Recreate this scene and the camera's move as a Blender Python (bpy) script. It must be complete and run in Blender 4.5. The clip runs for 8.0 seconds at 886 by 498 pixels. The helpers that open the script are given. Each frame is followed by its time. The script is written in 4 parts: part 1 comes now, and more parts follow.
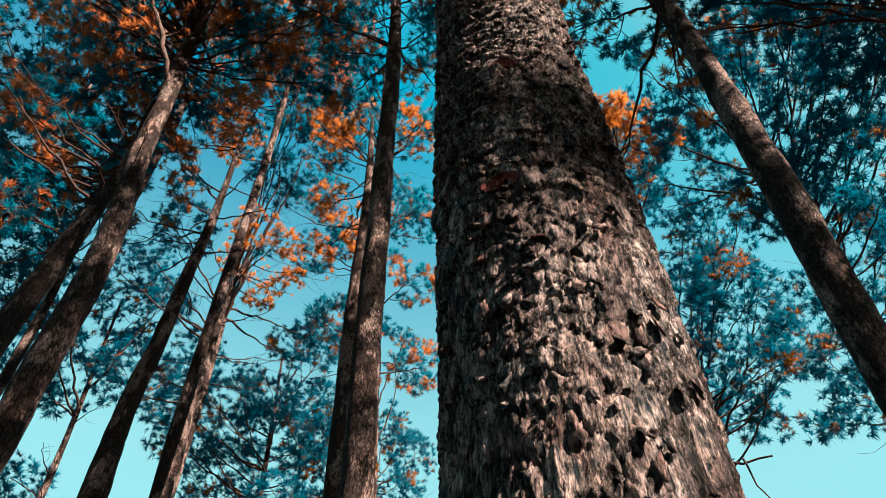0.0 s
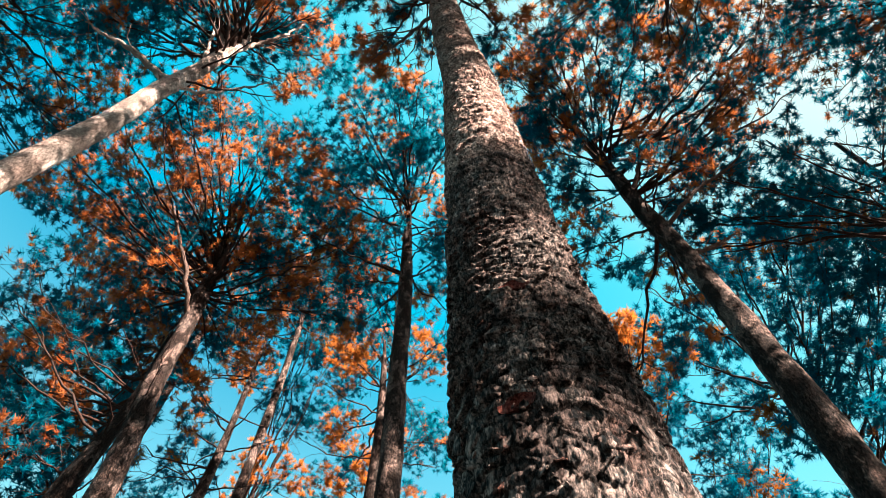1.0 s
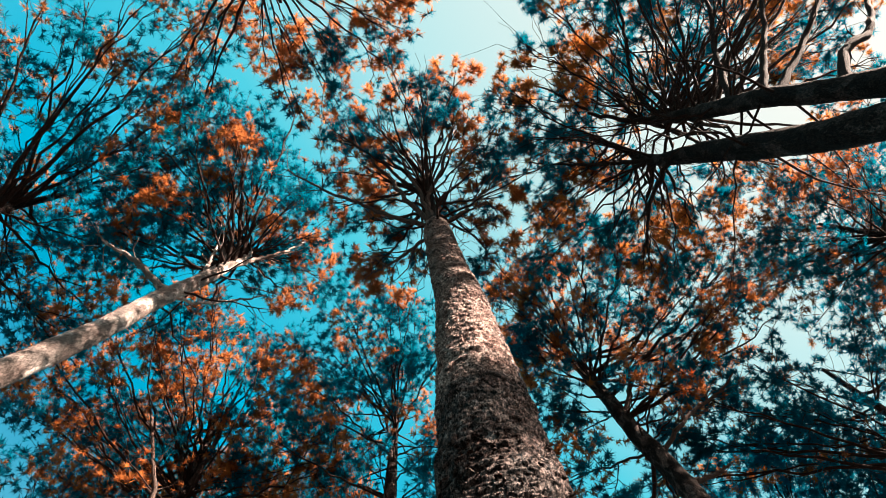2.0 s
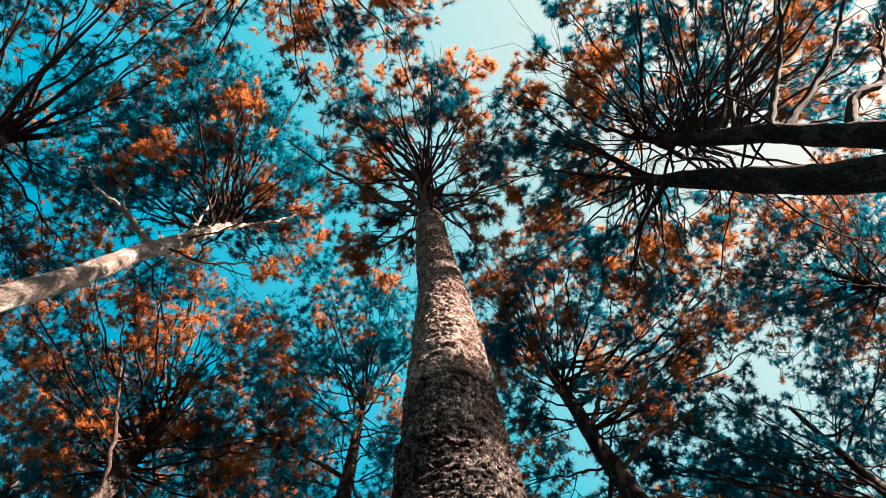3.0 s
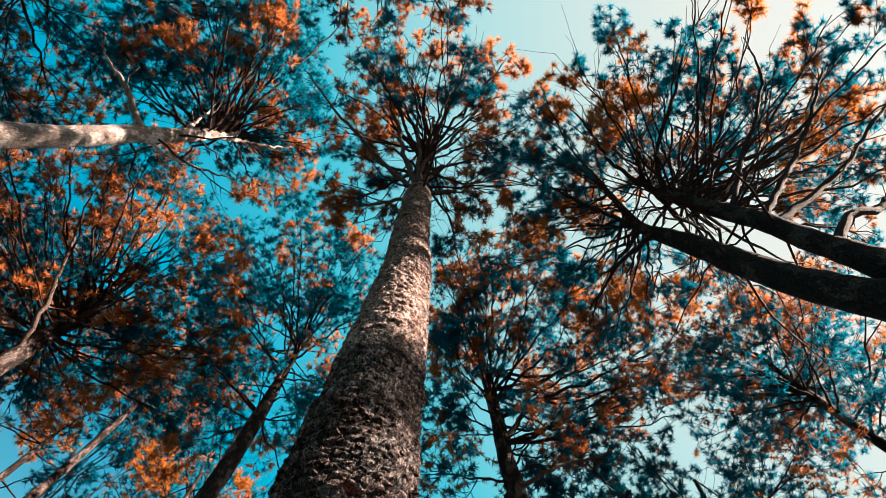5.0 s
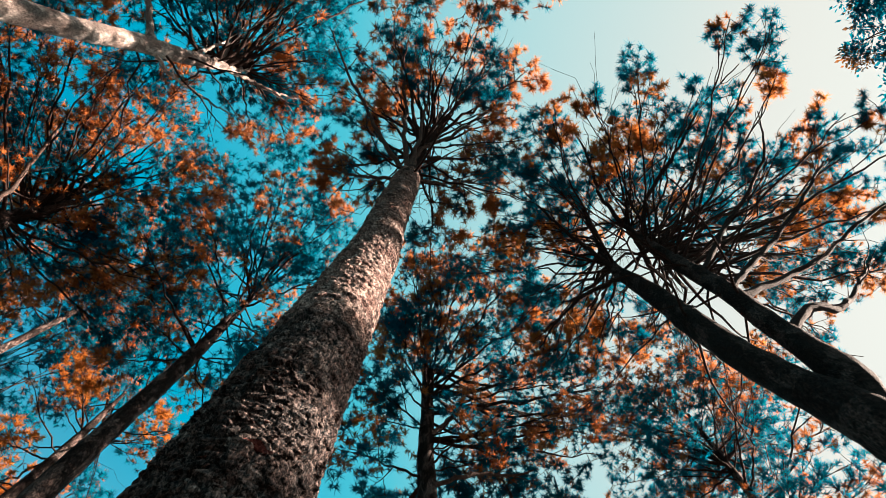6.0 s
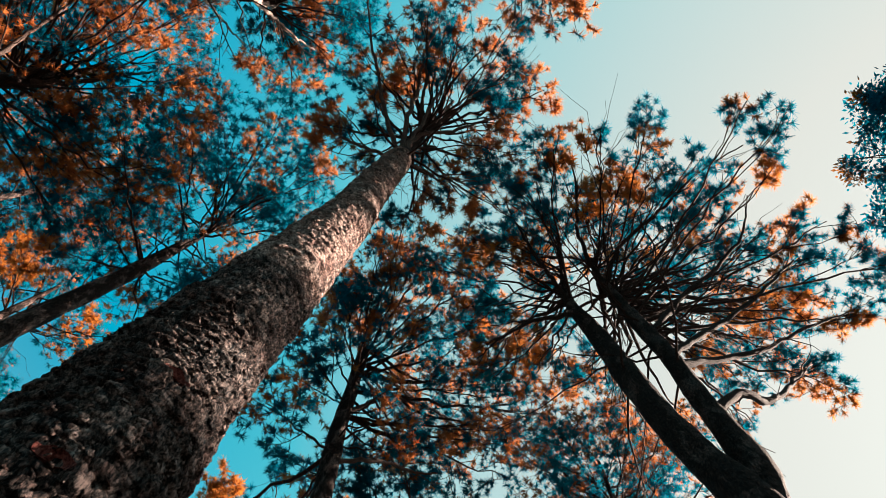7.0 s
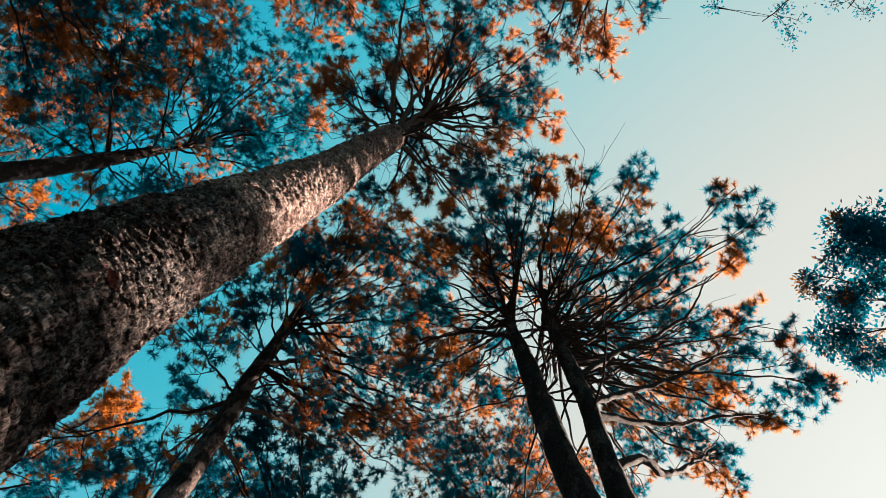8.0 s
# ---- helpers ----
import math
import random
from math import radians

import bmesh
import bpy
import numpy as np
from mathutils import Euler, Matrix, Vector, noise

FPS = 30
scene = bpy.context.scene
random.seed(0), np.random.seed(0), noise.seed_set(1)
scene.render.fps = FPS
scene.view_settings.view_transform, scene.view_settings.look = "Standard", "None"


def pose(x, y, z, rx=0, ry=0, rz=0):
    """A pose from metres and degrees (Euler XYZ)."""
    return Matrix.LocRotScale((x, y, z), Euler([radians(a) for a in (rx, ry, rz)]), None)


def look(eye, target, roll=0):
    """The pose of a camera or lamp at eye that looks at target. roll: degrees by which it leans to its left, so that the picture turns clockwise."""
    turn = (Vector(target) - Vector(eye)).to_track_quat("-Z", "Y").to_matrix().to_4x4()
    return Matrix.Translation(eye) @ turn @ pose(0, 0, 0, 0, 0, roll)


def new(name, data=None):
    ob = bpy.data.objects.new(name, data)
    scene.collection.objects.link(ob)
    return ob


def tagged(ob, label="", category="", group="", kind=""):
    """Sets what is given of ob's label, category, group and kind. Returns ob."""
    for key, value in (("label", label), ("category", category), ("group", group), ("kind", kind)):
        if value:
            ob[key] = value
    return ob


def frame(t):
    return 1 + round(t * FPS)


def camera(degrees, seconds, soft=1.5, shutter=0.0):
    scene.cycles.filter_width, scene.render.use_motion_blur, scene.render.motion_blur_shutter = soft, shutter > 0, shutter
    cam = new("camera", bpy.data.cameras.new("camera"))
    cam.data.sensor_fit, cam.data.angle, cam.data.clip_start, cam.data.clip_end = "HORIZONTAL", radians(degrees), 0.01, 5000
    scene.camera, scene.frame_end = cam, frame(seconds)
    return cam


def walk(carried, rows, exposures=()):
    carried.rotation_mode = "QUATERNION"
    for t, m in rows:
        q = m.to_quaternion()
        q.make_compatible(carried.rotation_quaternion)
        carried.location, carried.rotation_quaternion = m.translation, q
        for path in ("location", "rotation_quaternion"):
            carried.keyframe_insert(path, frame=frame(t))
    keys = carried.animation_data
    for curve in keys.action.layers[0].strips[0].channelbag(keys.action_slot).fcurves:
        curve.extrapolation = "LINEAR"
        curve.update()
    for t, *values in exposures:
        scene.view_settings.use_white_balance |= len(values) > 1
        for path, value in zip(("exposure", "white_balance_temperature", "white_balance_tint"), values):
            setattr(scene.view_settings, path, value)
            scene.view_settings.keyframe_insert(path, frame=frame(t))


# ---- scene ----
cam = camera(66.9, 8.0, soft=0.7)
# seconds, eye, yaw (to the left), pitch, roll
PATH = [
    (0.0, 0.003, 0.006, 1.513, 0.10, 47.56, -1.56),
    (0.5, 0.004, 0.009, 1.514, 0.55, 56.96, -2.02),
    (1.0, 0.001, 0.010, 1.517, 0.70, 66.45, -2.83),
    (1.5, 0.000, 0.008, 1.519, -0.14, 75.94, -4.77),
    (2.0, -0.009, 0.001, 1.522, -15.40, 84.44, -17.08),
    (3.5, -0.005, -0.018, 1.519, -22.28, 82.76, -12.59),
    (4.0, -0.006, -0.023, 1.515, -25.18, 82.27, -11.21),
    (4.5, -0.003, -0.029, 1.510, -28.93, 81.80, -9.86),
    (4.7, -0.001, -0.032, 1.507, -30.38, 81.63, -9.36),
    (5.8, 0.014, -0.056, 1.494, -42.63, 80.48, -6.47),
    (6.0, 0.015, -0.058, 1.491, -45.49, 80.31, -6.08),
    (6.5, 0.014, -0.059, 1.487, -52.71, 79.84, -5.09),
    (7.0, 0.014, -0.059, 1.485, -60.35, 79.41, -4.28),
    (7.5, 0.010, -0.058, 1.482, -68.52, 78.96, -3.54),
    (8.0, 0.008, -0.058, 1.481, -76.89, 78.56, -2.84),
]


def aimed(x, y, z, yaw, pitch, roll):
    """The camera's pose from its eye and its angles in degrees."""
    a, b = radians(yaw), radians(pitch)
    ahead = Vector((-math.sin(a) * math.cos(b), math.cos(a) * math.cos(b), math.sin(b)))
    level = Vector((math.cos(a), math.sin(a), 0))
    above = level.cross(ahead)
    c, s = math.cos(radians(roll)), math.sin(radians(roll))
    right, up = c * level + s * above, c * above - s * level
    m = Matrix((right, up, -ahead)).transposed().to_4x4()
    m.translation = (x, y, z)
    return m


walk(cam, [(t, aimed(*row)) for t, *row in PATH], exposures=[(0.0, 2.92), (0.5, 3.1), (1.0, 3.46), (1.5, 3.46), (2.0, 3.10), (3.5, 3.05), (4.5, 3.0), (6.5, 2.85), (8.0, 2.73)])

# ---- light ----
SUN_AZ, SUN_EL = 127.0, 34.0  # clockwise from +y, above the horizon
SUN = Vector((math.sin(radians(SUN_AZ)) * math.cos(radians(SUN_EL)), math.cos(radians(SUN_AZ)) * math.cos(radians(SUN_EL)), math.sin(radians(SUN_EL))))
lamp = bpy.data.lights.new("sun", "SUN")
lamp.energy, lamp.angle, lamp.color = 5.0, radians(0.6), (1.0, 0.77, 0.63)
new("sun", lamp).matrix_world = look(SUN * 60, (0, 0, 0))

world = bpy.data.worlds.new("sky")
scene.world = world
world.use_nodes = True
nt = world.node_tree
nt.nodes.clear()


def node(tree_, kind, operation="", data_type="", blend_type="", feature="", **values):
    """A shader node; i_Some_Input=value sets an input."""
    n = tree_.nodes.new(kind)
    if operation:
        n.operation = operation
    if data_type:
        n.data_type = data_type
    if blend_type:
        n.blend_type = blend_type
    if feature:
        n.feature = feature
    for key, value in values.items():
        n.inputs[key[2:].replace("_", " ")].default_value = value
    return n


sky = node(nt, "ShaderNodeTexSky")
sky.sky_type, sky.sun_disc, sky.sun_elevation, sky.sun_rotation = "NISHITA", False, radians(SUN_EL), radians(SUN_AZ)
sky.air_density, sky.dust_density, sky.ozone_density = 1.0, 1.5, 1.0
grey = node(nt, "ShaderNodeRGBToBW")
nt.links.new(sky.outputs[0], grey.inputs[0])
way = node(nt, "ShaderNodeTexCoord")
dot = node(nt, "ShaderNodeVectorMath", operation="DOT_PRODUCT")
dot.inputs[1].default_value = SUN
nt.links.new(way.outputs["Generated"], dot.inputs[0])
ramp = node(nt, "ShaderNodeValToRGB")
nt.links.new(dot.outputs["Value"], ramp.inputs[0])
ramp.color_ramp.elements[0].position, ramp.color_ramp.elements[0].color = 0.0, (0.0, 0.42, 0.70, 1)
ramp.color_ramp.elements[1].position, ramp.color_ramp.elements[1].color = 0.86, (0.97, 1.0, 0.93, 1)
for at_, col in ((0.22, (0.0, 0.58, 0.86, 1)), (0.45, (0.10, 0.76, 0.93, 1)), (0.63, (0.55, 0.93, 0.96, 1))):
    e = ramp.color_ramp.elements.new(at_)
    e.color = col
# paler towards the horizon
split = node(nt, "ShaderNodeSeparateXYZ")
nt.links.new(way.outputs["Generated"], split.inputs[0])
low = node(nt, "ShaderNodeMapRange")
low.inputs["From Min"].default_value, low.inputs["From Max"].default_value = 0.86, 0.50
nt.links.new(split.outputs["Z"], low.inputs["Value"])
pale = node(nt, "ShaderNodeMix", data_type="RGBA")
off = node(nt, "ShaderNodeMapRange")
off.inputs["From Min"].default_value, off.inputs["From Max"].default_value = 0.75, 0.25
nt.links.new(dot.outputs["Value"], off.inputs["Value"])
both_low = node(nt, "ShaderNodeMath", operation="MULTIPLY")
nt.links.new(low.outputs[0], both_low.inputs[0])
nt.links.new(off.outputs[0], both_low.inputs[1])
nt.links.new(both_low.outputs[0], pale.inputs["Factor"])
nt.links.new(ramp.outputs[0], pale.inputs["A"])
pale.inputs["B"].default_value = (0.42, 1.0, 1.08, 1)
# the sky's own brightness, evened out
even = node(nt, "ShaderNodeMath", operation="POWER")
nt.links.new(grey.outputs[0], even.inputs[0])
even.inputs[1].default_value = 0.15
tint = node(nt, "ShaderNodeMix", data_type="RGBA", blend_type="MULTIPLY")
tint.inputs["Factor"].default_value = 1.0
nt.links.new(pale.outputs["Result"], tint.inputs["A"])
nt.links.new(even.outputs[0], tint.inputs["B"])
back = node(nt, "ShaderNodeBackground")
back.inputs["Strength"].default_value = 0.098
nt.links.new(tint.outputs["Result"], back.inputs["Color"])
nt.links.new(back.outputs[0], node(nt, "ShaderNodeOutputWorld").inputs[0])


# ---- materials ----
def material(name):
    m = bpy.data.materials.new(name)
    m.use_nodes = True
    m.node_tree.nodes.clear()
    return m, m.node_tree, node(m.node_tree, "ShaderNodeOutputMaterial")


def bark(name, dark, mid, light, size, bump=0.6, plates=False, net=0.3, dapple=0.0, even_=0.45, line=0.07):
    """Pine bark: long cracked scales, with a blue-grey shade tint and reddish wear."""
    m, t, out = material(name)
    pos = node(t, "ShaderNodeTexCoord")
    stretch = node(t, "ShaderNodeMapping")
    stretch.inputs["Scale"].default_value = (1, 1, even_)
    t.links.new(pos.outputs["Object"], stretch.inputs[0])
    fine = node(t, "ShaderNodeTexNoise", i_Scale=size * 3.2, i_Detail=9.0, i_Roughness=0.68)
    large = node(t, "ShaderNodeTexNoise", i_Scale=size * 0.28, i_Detail=4.0)
    cells = node(t, "ShaderNodeTexVoronoi", feature="DISTANCE_TO_EDGE", i_Scale=size)
    fibre = node(t, "ShaderNodeMapping")
    fibre.inputs["Scale"].default_value = (1, 1, 0.22)
    t.links.new(pos.outputs["Object"], fibre.inputs[0])
    grain = node(t, "ShaderNodeTexNoise", i_Scale=size * 9.0, i_Detail=5.0, i_Roughness=0.7)
    t.links.new(fibre.outputs[0], grain.inputs["Vector"])
    warp = node(t, "ShaderNodeMix", data_type="RGBA", blend_type="ADD")
    warp.inputs["Factor"].default_value = 0.06
    t.links.new(stretch.outputs[0], warp.inputs["A"])
    t.links.new(fine.outputs["Color"], warp.inputs["B"])
    for n in (fine, large):
        t.links.new(stretch.outputs[0], n.inputs["Vector"])
    t.links.new(warp.outputs["Result"], cells.inputs["Vector"])
    crack = node(t, "ShaderNodeMapRange")
    crack.inputs["From Max"].default_value = line
    crack.inputs["To Min"].default_value = 1.0 - net
    t.links.new(cells.outputs["Distance"], crack.inputs["Value"])
    shade = node(t, "ShaderNodeValToRGB")
    shade.color_ramp.elements[0].position, shade.color_ramp.elements[0].color = 0.43, (*dark, 1)
    shade.color_ramp.elements[1].position, shade.color_ramp.elements[1].color = 0.58, (*light, 1)
    e = shade.color_ramp.elements.new(0.5)
    e.color = (*mid, 1)
    blend = node(t, "ShaderNodeMix", data_type="FLOAT")
    blend.inputs["Factor"].default_value = 0.55
    t.links.new(fine.outputs["Fac"], blend.inputs["A"])
    t.links.new(grain.outputs["Fac"], blend.inputs["B"])
    t.links.new(blend.outputs["Result"], shade.inputs[0])
    hue = node(t, "ShaderNodeMix", data_type="RGBA", blend_type="MULTIPLY")
    hue.inputs["Factor"].default_value = 0.75
    wear = node(t, "ShaderNodeValToRGB")
    wear.color_ramp.elements[0].position, wear.color_ramp.elements[0].color = 0.35, (1.0, 0.88, 0.83, 1)
    wear.color_ramp.elements[1].position, wear.color_ramp.elements[1].color = 0.65, (0.86, 0.95, 0.96, 1)
    t.links.new(large.outputs["Fac"], wear.inputs[0])
    t.links.new(shade.outputs[0], hue.inputs["A"])
    t.links.new(wear.outputs[0], hue.inputs["B"])
    last = hue.outputs["Result"]
    if plates:
        info = node(t, "ShaderNodeObjectInfo")
        isle = node(t, "ShaderNodeNewGeometry")
        both = node(t, "ShaderNodeMath", operation="ADD")
        t.links.new(info.outputs["Random"], both.inputs[0])
        t.links.new(isle.outputs["Random Per Island"], both.inputs[1])
        frac = node(t, "ShaderNodeMath", operation="FRACT")
        t.links.new(both.outputs[0], frac.inputs[0])
        vary = node(t, "ShaderNodeValToRGB")
        vary.color_ramp.elements[0].color, vary.color_ramp.elements[1].color = (0.62, 0.58, 0.57, 1), (1.15, 1.10, 1.08, 1)
        e = vary.color_ramp.elements.new(0.12)
        e.color = (0.85, 0.45, 0.36, 1)
        e = vary.color_ramp.elements.new(0.22)
        e.color = (0.80, 0.76, 0.74, 1)
        t.links.new(frac.outputs[0], vary.inputs[0])
        mix = node(t, "ShaderNodeMix", data_type="RGBA", blend_type="MULTIPLY")
        mix.inputs["Factor"].default_value = 1.0
        t.links.new(last, mix.inputs["A"])
        t.links.new(vary.outputs[0], mix.inputs["B"])
        scales = node(t, "ShaderNodeTexVoronoi", i_Scale=size * 1.25, i_Randomness=1.0)
        t.links.new(warp.outputs["Result"], scales.inputs["Vector"])
        one = node(t, "ShaderNodeSeparateColor")
        t.links.new(scales.outputs["Color"], one.inputs[0])
        tone = node(t, "ShaderNodeValToRGB")
        tone.color_ramp.elements[0].color, tone.color_ramp.elements[1].color = (0.28, 0.26, 0.26, 1), (1.7, 1.66, 1.62, 1)
        e = tone.color_ramp.elements.new(0.25)
        e.color = (0.66, 0.50, 0.47, 1)
        e = tone.color_ramp.elements.new(0.6)
        e.color = (1.0, 0.95, 0.93, 1)
        t.links.new(one.outputs[0], tone.inputs[0])
        mix2 = node(t, "ShaderNodeMix", data_type="RGBA", blend_type="MULTIPLY")
        mix2.inputs["Factor"].default_value = 0.8
        t.links.new(mix.outputs["Result"], mix2.inputs["A"])
        t.links.new(tone.outputs[0], mix2.inputs["B"])
        lines = node(t, "ShaderNodeMix", data_type="RGBA", blend_type="MULTIPLY")
        lines.inputs["Factor"].default_value = 1.0
        t.links.new(mix2.outputs["Result"], lines.inputs["A"])
        t.links.new(crack.outputs[0], lines.inputs["B"])
        last = lines.outputs["Result"]
    else:
        mix = node(t, "ShaderNodeMix", data_type="RGBA")
        t.links.new(crack.outputs[0], mix.inputs["Factor"])
        mix.inputs["A"].default_value = (*[0.45 * c for c in dark], 1)
        t.links.new(last, mix.inputs["B"])
        last = mix.outputs["Result"]
        if dapple:
            # paler random patches, standing in for dappled sun on the bark
            patch = node(t, "ShaderNodeTexNoise", i_Scale=5.0, i_Detail=5.0, i_Roughness=0.65)
            t.links.new(stretch.outputs[0], patch.inputs["Vector"])
            dappled = node(t, "ShaderNodeMapRange")
            dappled.inputs["From Min"].default_value, dappled.inputs["From Max"].default_value = 0.50, 0.57
            dappled.inputs["To Min"].default_value, dappled.inputs["To Max"].default_value = 0.45, dapple
            t.links.new(patch.outputs["Fac"], dappled.inputs["Value"])
            paler = node(t, "ShaderNodeMix", data_type="RGBA", blend_type="MULTIPLY")
            paler.inputs["Factor"].default_value = 1.0
            t.links.new(last, paler.inputs["A"])
            t.links.new(dappled.outputs[0], paler.inputs["B"])
            last = paler.outputs["Result"]
    rise = node(t, "ShaderNodeMath", operation="MULTIPLY_ADD")
    t.links.new(fine.outputs["Fac"], rise.inputs[0])
    rise.inputs[1].default_value = 0.9
    both_ = node(t, "ShaderNodeMath", operation="MULTIPLY_ADD")
    t.links.new(grain.outputs["Fac"], both_.inputs[0])
    both_.inputs[1].default_value = 0.5
    t.links.new(fine.outputs["Fac"], both_.inputs[2])
    t.links.new(crack.outputs[0], rise.inputs[2])
    if plates:
        step_ = node(t, "ShaderNodeMath", operation="MULTIPLY_ADD")
        t.links.new(one.outputs[1], step_.inputs[0])
        step_.inputs[1].default_value = 0.5
        t.links.new(both_.outputs[0], step_.inputs[2])
        edge_ = node(t, "ShaderNodeMath", operation="MULTIPLY_ADD")
        t.links.new(crack.outputs[0], edge_.inputs[0])
        edge_.inputs[1].default_value = 0.45
        t.links.new(step_.outputs[0], edge_.inputs[2])
        both_ = edge_
    relief = node(t, "ShaderNodeBump", i_Strength=bump, i_Distance=0.012)
    t.links.new(rise.outputs[0] if not plates else both_.outputs[0], relief.inputs["Height"])
    b = node(t, "ShaderNodeBsdfPrincipled", i_Roughness=0.85)
    b.inputs["Specular IOR Level"].default_value = 0.045
    t.links.new(last, b.inputs["Base Color"])
    t.links.new(relief.outputs[0], b.inputs["Normal"])
    t.links.new(b.outputs[0], out.inputs[0])
    return m


def foliage(name, warm, mid, cool, share, through_=0.56):
    """Needles or leaves: sun coloured in as orange drifts, shade as blue-green, each a little different."""
    m, t, out = material(name)
    pos = node(t, "ShaderNodeTexCoord")
    drift = node(t, "ShaderNodeTexNoise", i_Scale=1.25, i_Detail=2.0, i_Roughness=0.5)
    t.links.new(pos.outputs["Object"], drift.inputs["Vector"])
    isle = node(t, "ShaderNodeNewGeometry")
    add = node(t, "ShaderNodeMath", operation="MULTIPLY_ADD")
    t.links.new(isle.outputs["Random Per Island"], add.inputs[0])
    add.inputs[1].default_value = 0.02
    t.links.new(drift.outputs["Fac"], add.inputs[2])
    ramp_ = node(t, "ShaderNodeValToRGB")
    c = 0.525 + (0.5 - share) * 0.45
    ramp_.color_ramp.elements[0].position, ramp_.color_ramp.elements[0].color = c - 0.010, (*cool, 1)
    ramp_.color_ramp.elements[1].position, ramp_.color_ramp.elements[1].color = c + 0.075, (*warm, 1)
    e = ramp_.color_ramp.elements.new(c + 0.004)
    e.color = (*mid, 1)
    t.links.new(add.outputs[0], ramp_.inputs[0])
    d = node(t, "ShaderNodeBsdfPrincipled", i_Roughness=0.6)
    d.inputs["Specular IOR Level"].default_value = 0.02
    tr = node(t, "ShaderNodeBsdfTranslucent")
    mix = node(t, "ShaderNodeMixShader")
    mix.inputs[0].default_value = through_
    t.links.new(ramp_.outputs[0], d.inputs["Base Color"])
    t.links.new(ramp_.outputs[0], tr.inputs["Color"])
    t.links.new(d.outputs[0], mix.inputs[1])
    t.links.new(tr.outputs[0], mix.inputs[2])
    t.links.new(mix.outputs[0], out.inputs[0])
    return m


# warm is the sunlit colour of the needles, cool the shaded one
WARM_LIT, BROWN, COOL_SHADE = (0.40, 0.142, 0.044), (0.16, 0.049, 0.016), (0.0, 0.138, 0.212)
needles = foliage("needles", WARM_LIT, BROWN, COOL_SHADE, 0.43)
needles_dark = foliage("needles_dark", (0.22, 0.078, 0.014), (0.045, 0.036, 0.027), (0.0, 0.090, 0.148), 0.28)
needles_warm = foliage("needles_warm", (0.42, 0.148, 0.044), (0.18, 0.052, 0.015), (0.0, 0.105, 0.168), 0.55)
needles_gold = foliage("needles_gold", (0.40, 0.140, 0.027), (0.20, 0.060, 0.012), COOL_SHADE, 0.74)
needles_amber = foliage("needles_amber", (0.43, 0.158, 0.036), (0.19, 0.060, 0.016), COOL_SHADE, 0.485)
bark_main = bark("bark_plates", (0.005, 0.010, 0.013), (0.070, 0.067, 0.068), (0.228, 0.200, 0.194), 20, 1.0, plates=True, net=0.85, line=0.075)
# naturally paler upper bark, with more sunlight worked into its colour
bark_upper_lit = bark("bark_upper_lit", (0.026, 0.023, 0.023), (0.20, 0.160, 0.148), (0.45, 0.370, 0.345), 19, 0.9, plates=True, net=0.8, even_=0.8, line=0.085)
bark_deep = bark("bark_furrow", (0.008, 0.006, 0.006), (0.016, 0.012, 0.011), (0.03, 0.022, 0.019), 26, 0.8)
bark_far = bark("bark_far", (0.007, 0.007, 0.008), (0.030, 0.022, 0.020), (0.095, 0.070, 0.062), 22, 1.0, net=0.7, dapple=2.6)
# pale bark, brightened further to stand in for full sun on it
bark_pale_lit = bark("bark_pale_lit", (0.13, 0.105, 0.095), (0.34, 0.285, 0.260), (0.48, 0.41, 0.38), 22, 0.8, net=0.25, dapple=1.35)
# darker copy of the bark: the forked pine's shade side, put into colour
bark_backlit = bark("bark_backlit", (0.008, 0.009, 0.010), (0.030, 0.023, 0.021), (0.075, 0.057, 0.051), 22, 0.9, net=0.6, dapple=1.4)
limb_bark = bark("limb_bark", (0.016, 0.012, 0.011), (0.060, 0.043, 0.037), (0.16, 0.118, 0.102), 36, 0.6)
# the same backlit darkening for the forked pine's limbs
limb_backlit = bark("limb_backlit", (0.007, 0.0075, 0.009), (0.022, 0.017, 0.016), (0.055, 0.042, 0.037), 36, 0.6)
twig_bark = bark("twig_bark", (0.008, 0.006, 0.0055), (0.024, 0.015, 0.013), (0.070, 0.045, 0.038), 40, 0.4)


# ---- building ----
def mesh_of(name, verts, faces, mat, smooth=False):
    """A mesh from an array of points and an array of faces that all have as many corners."""
    verts, faces = np.asarray(verts, np.float32), np.asarray(faces, np.int32)
    me = bpy.data.meshes.new(name)
    n, k = faces.shape
    me.vertices.add(len(verts))
    me.vertices.foreach_set("co", verts.ravel())
    me.loops.add(n * k)
    me.loops.foreach_set("vertex_index", faces.ravel())
    me.polygons.add(n)
    me.polygons.foreach_set("loop_start", np.arange(0, n * k, k, dtype=np.int32))
    me.polygons.foreach_set("loop_total", np.full(n, k, np.int32))
    if smooth:
        me.polygons.foreach_set("use_smooth", np.ones(n, bool))
    me.update(calc_edges=True)
    me.validate()
    me.materials.append(mat)
    return me


def part(name, me, parent, label=""):
    ob = new(name, me)
    ob.parent = parent
    return tagged(ob, label) if label else ob


class Heap:
    """Collects pieces with faces of one kind into one mesh."""

    def __init__(self):
        self.v, self.f, self.n = [], [], 0

    def add(self, v, f):
        self.v.append(v)
        self.f.append(np.asarray(f) + self.n)
        self.n += len(v)

    def mesh(self, name, mat, smooth=False):
        return mesh_of(name, np.concatenate(self.v), np.concatenate(self.f), mat, smooth)


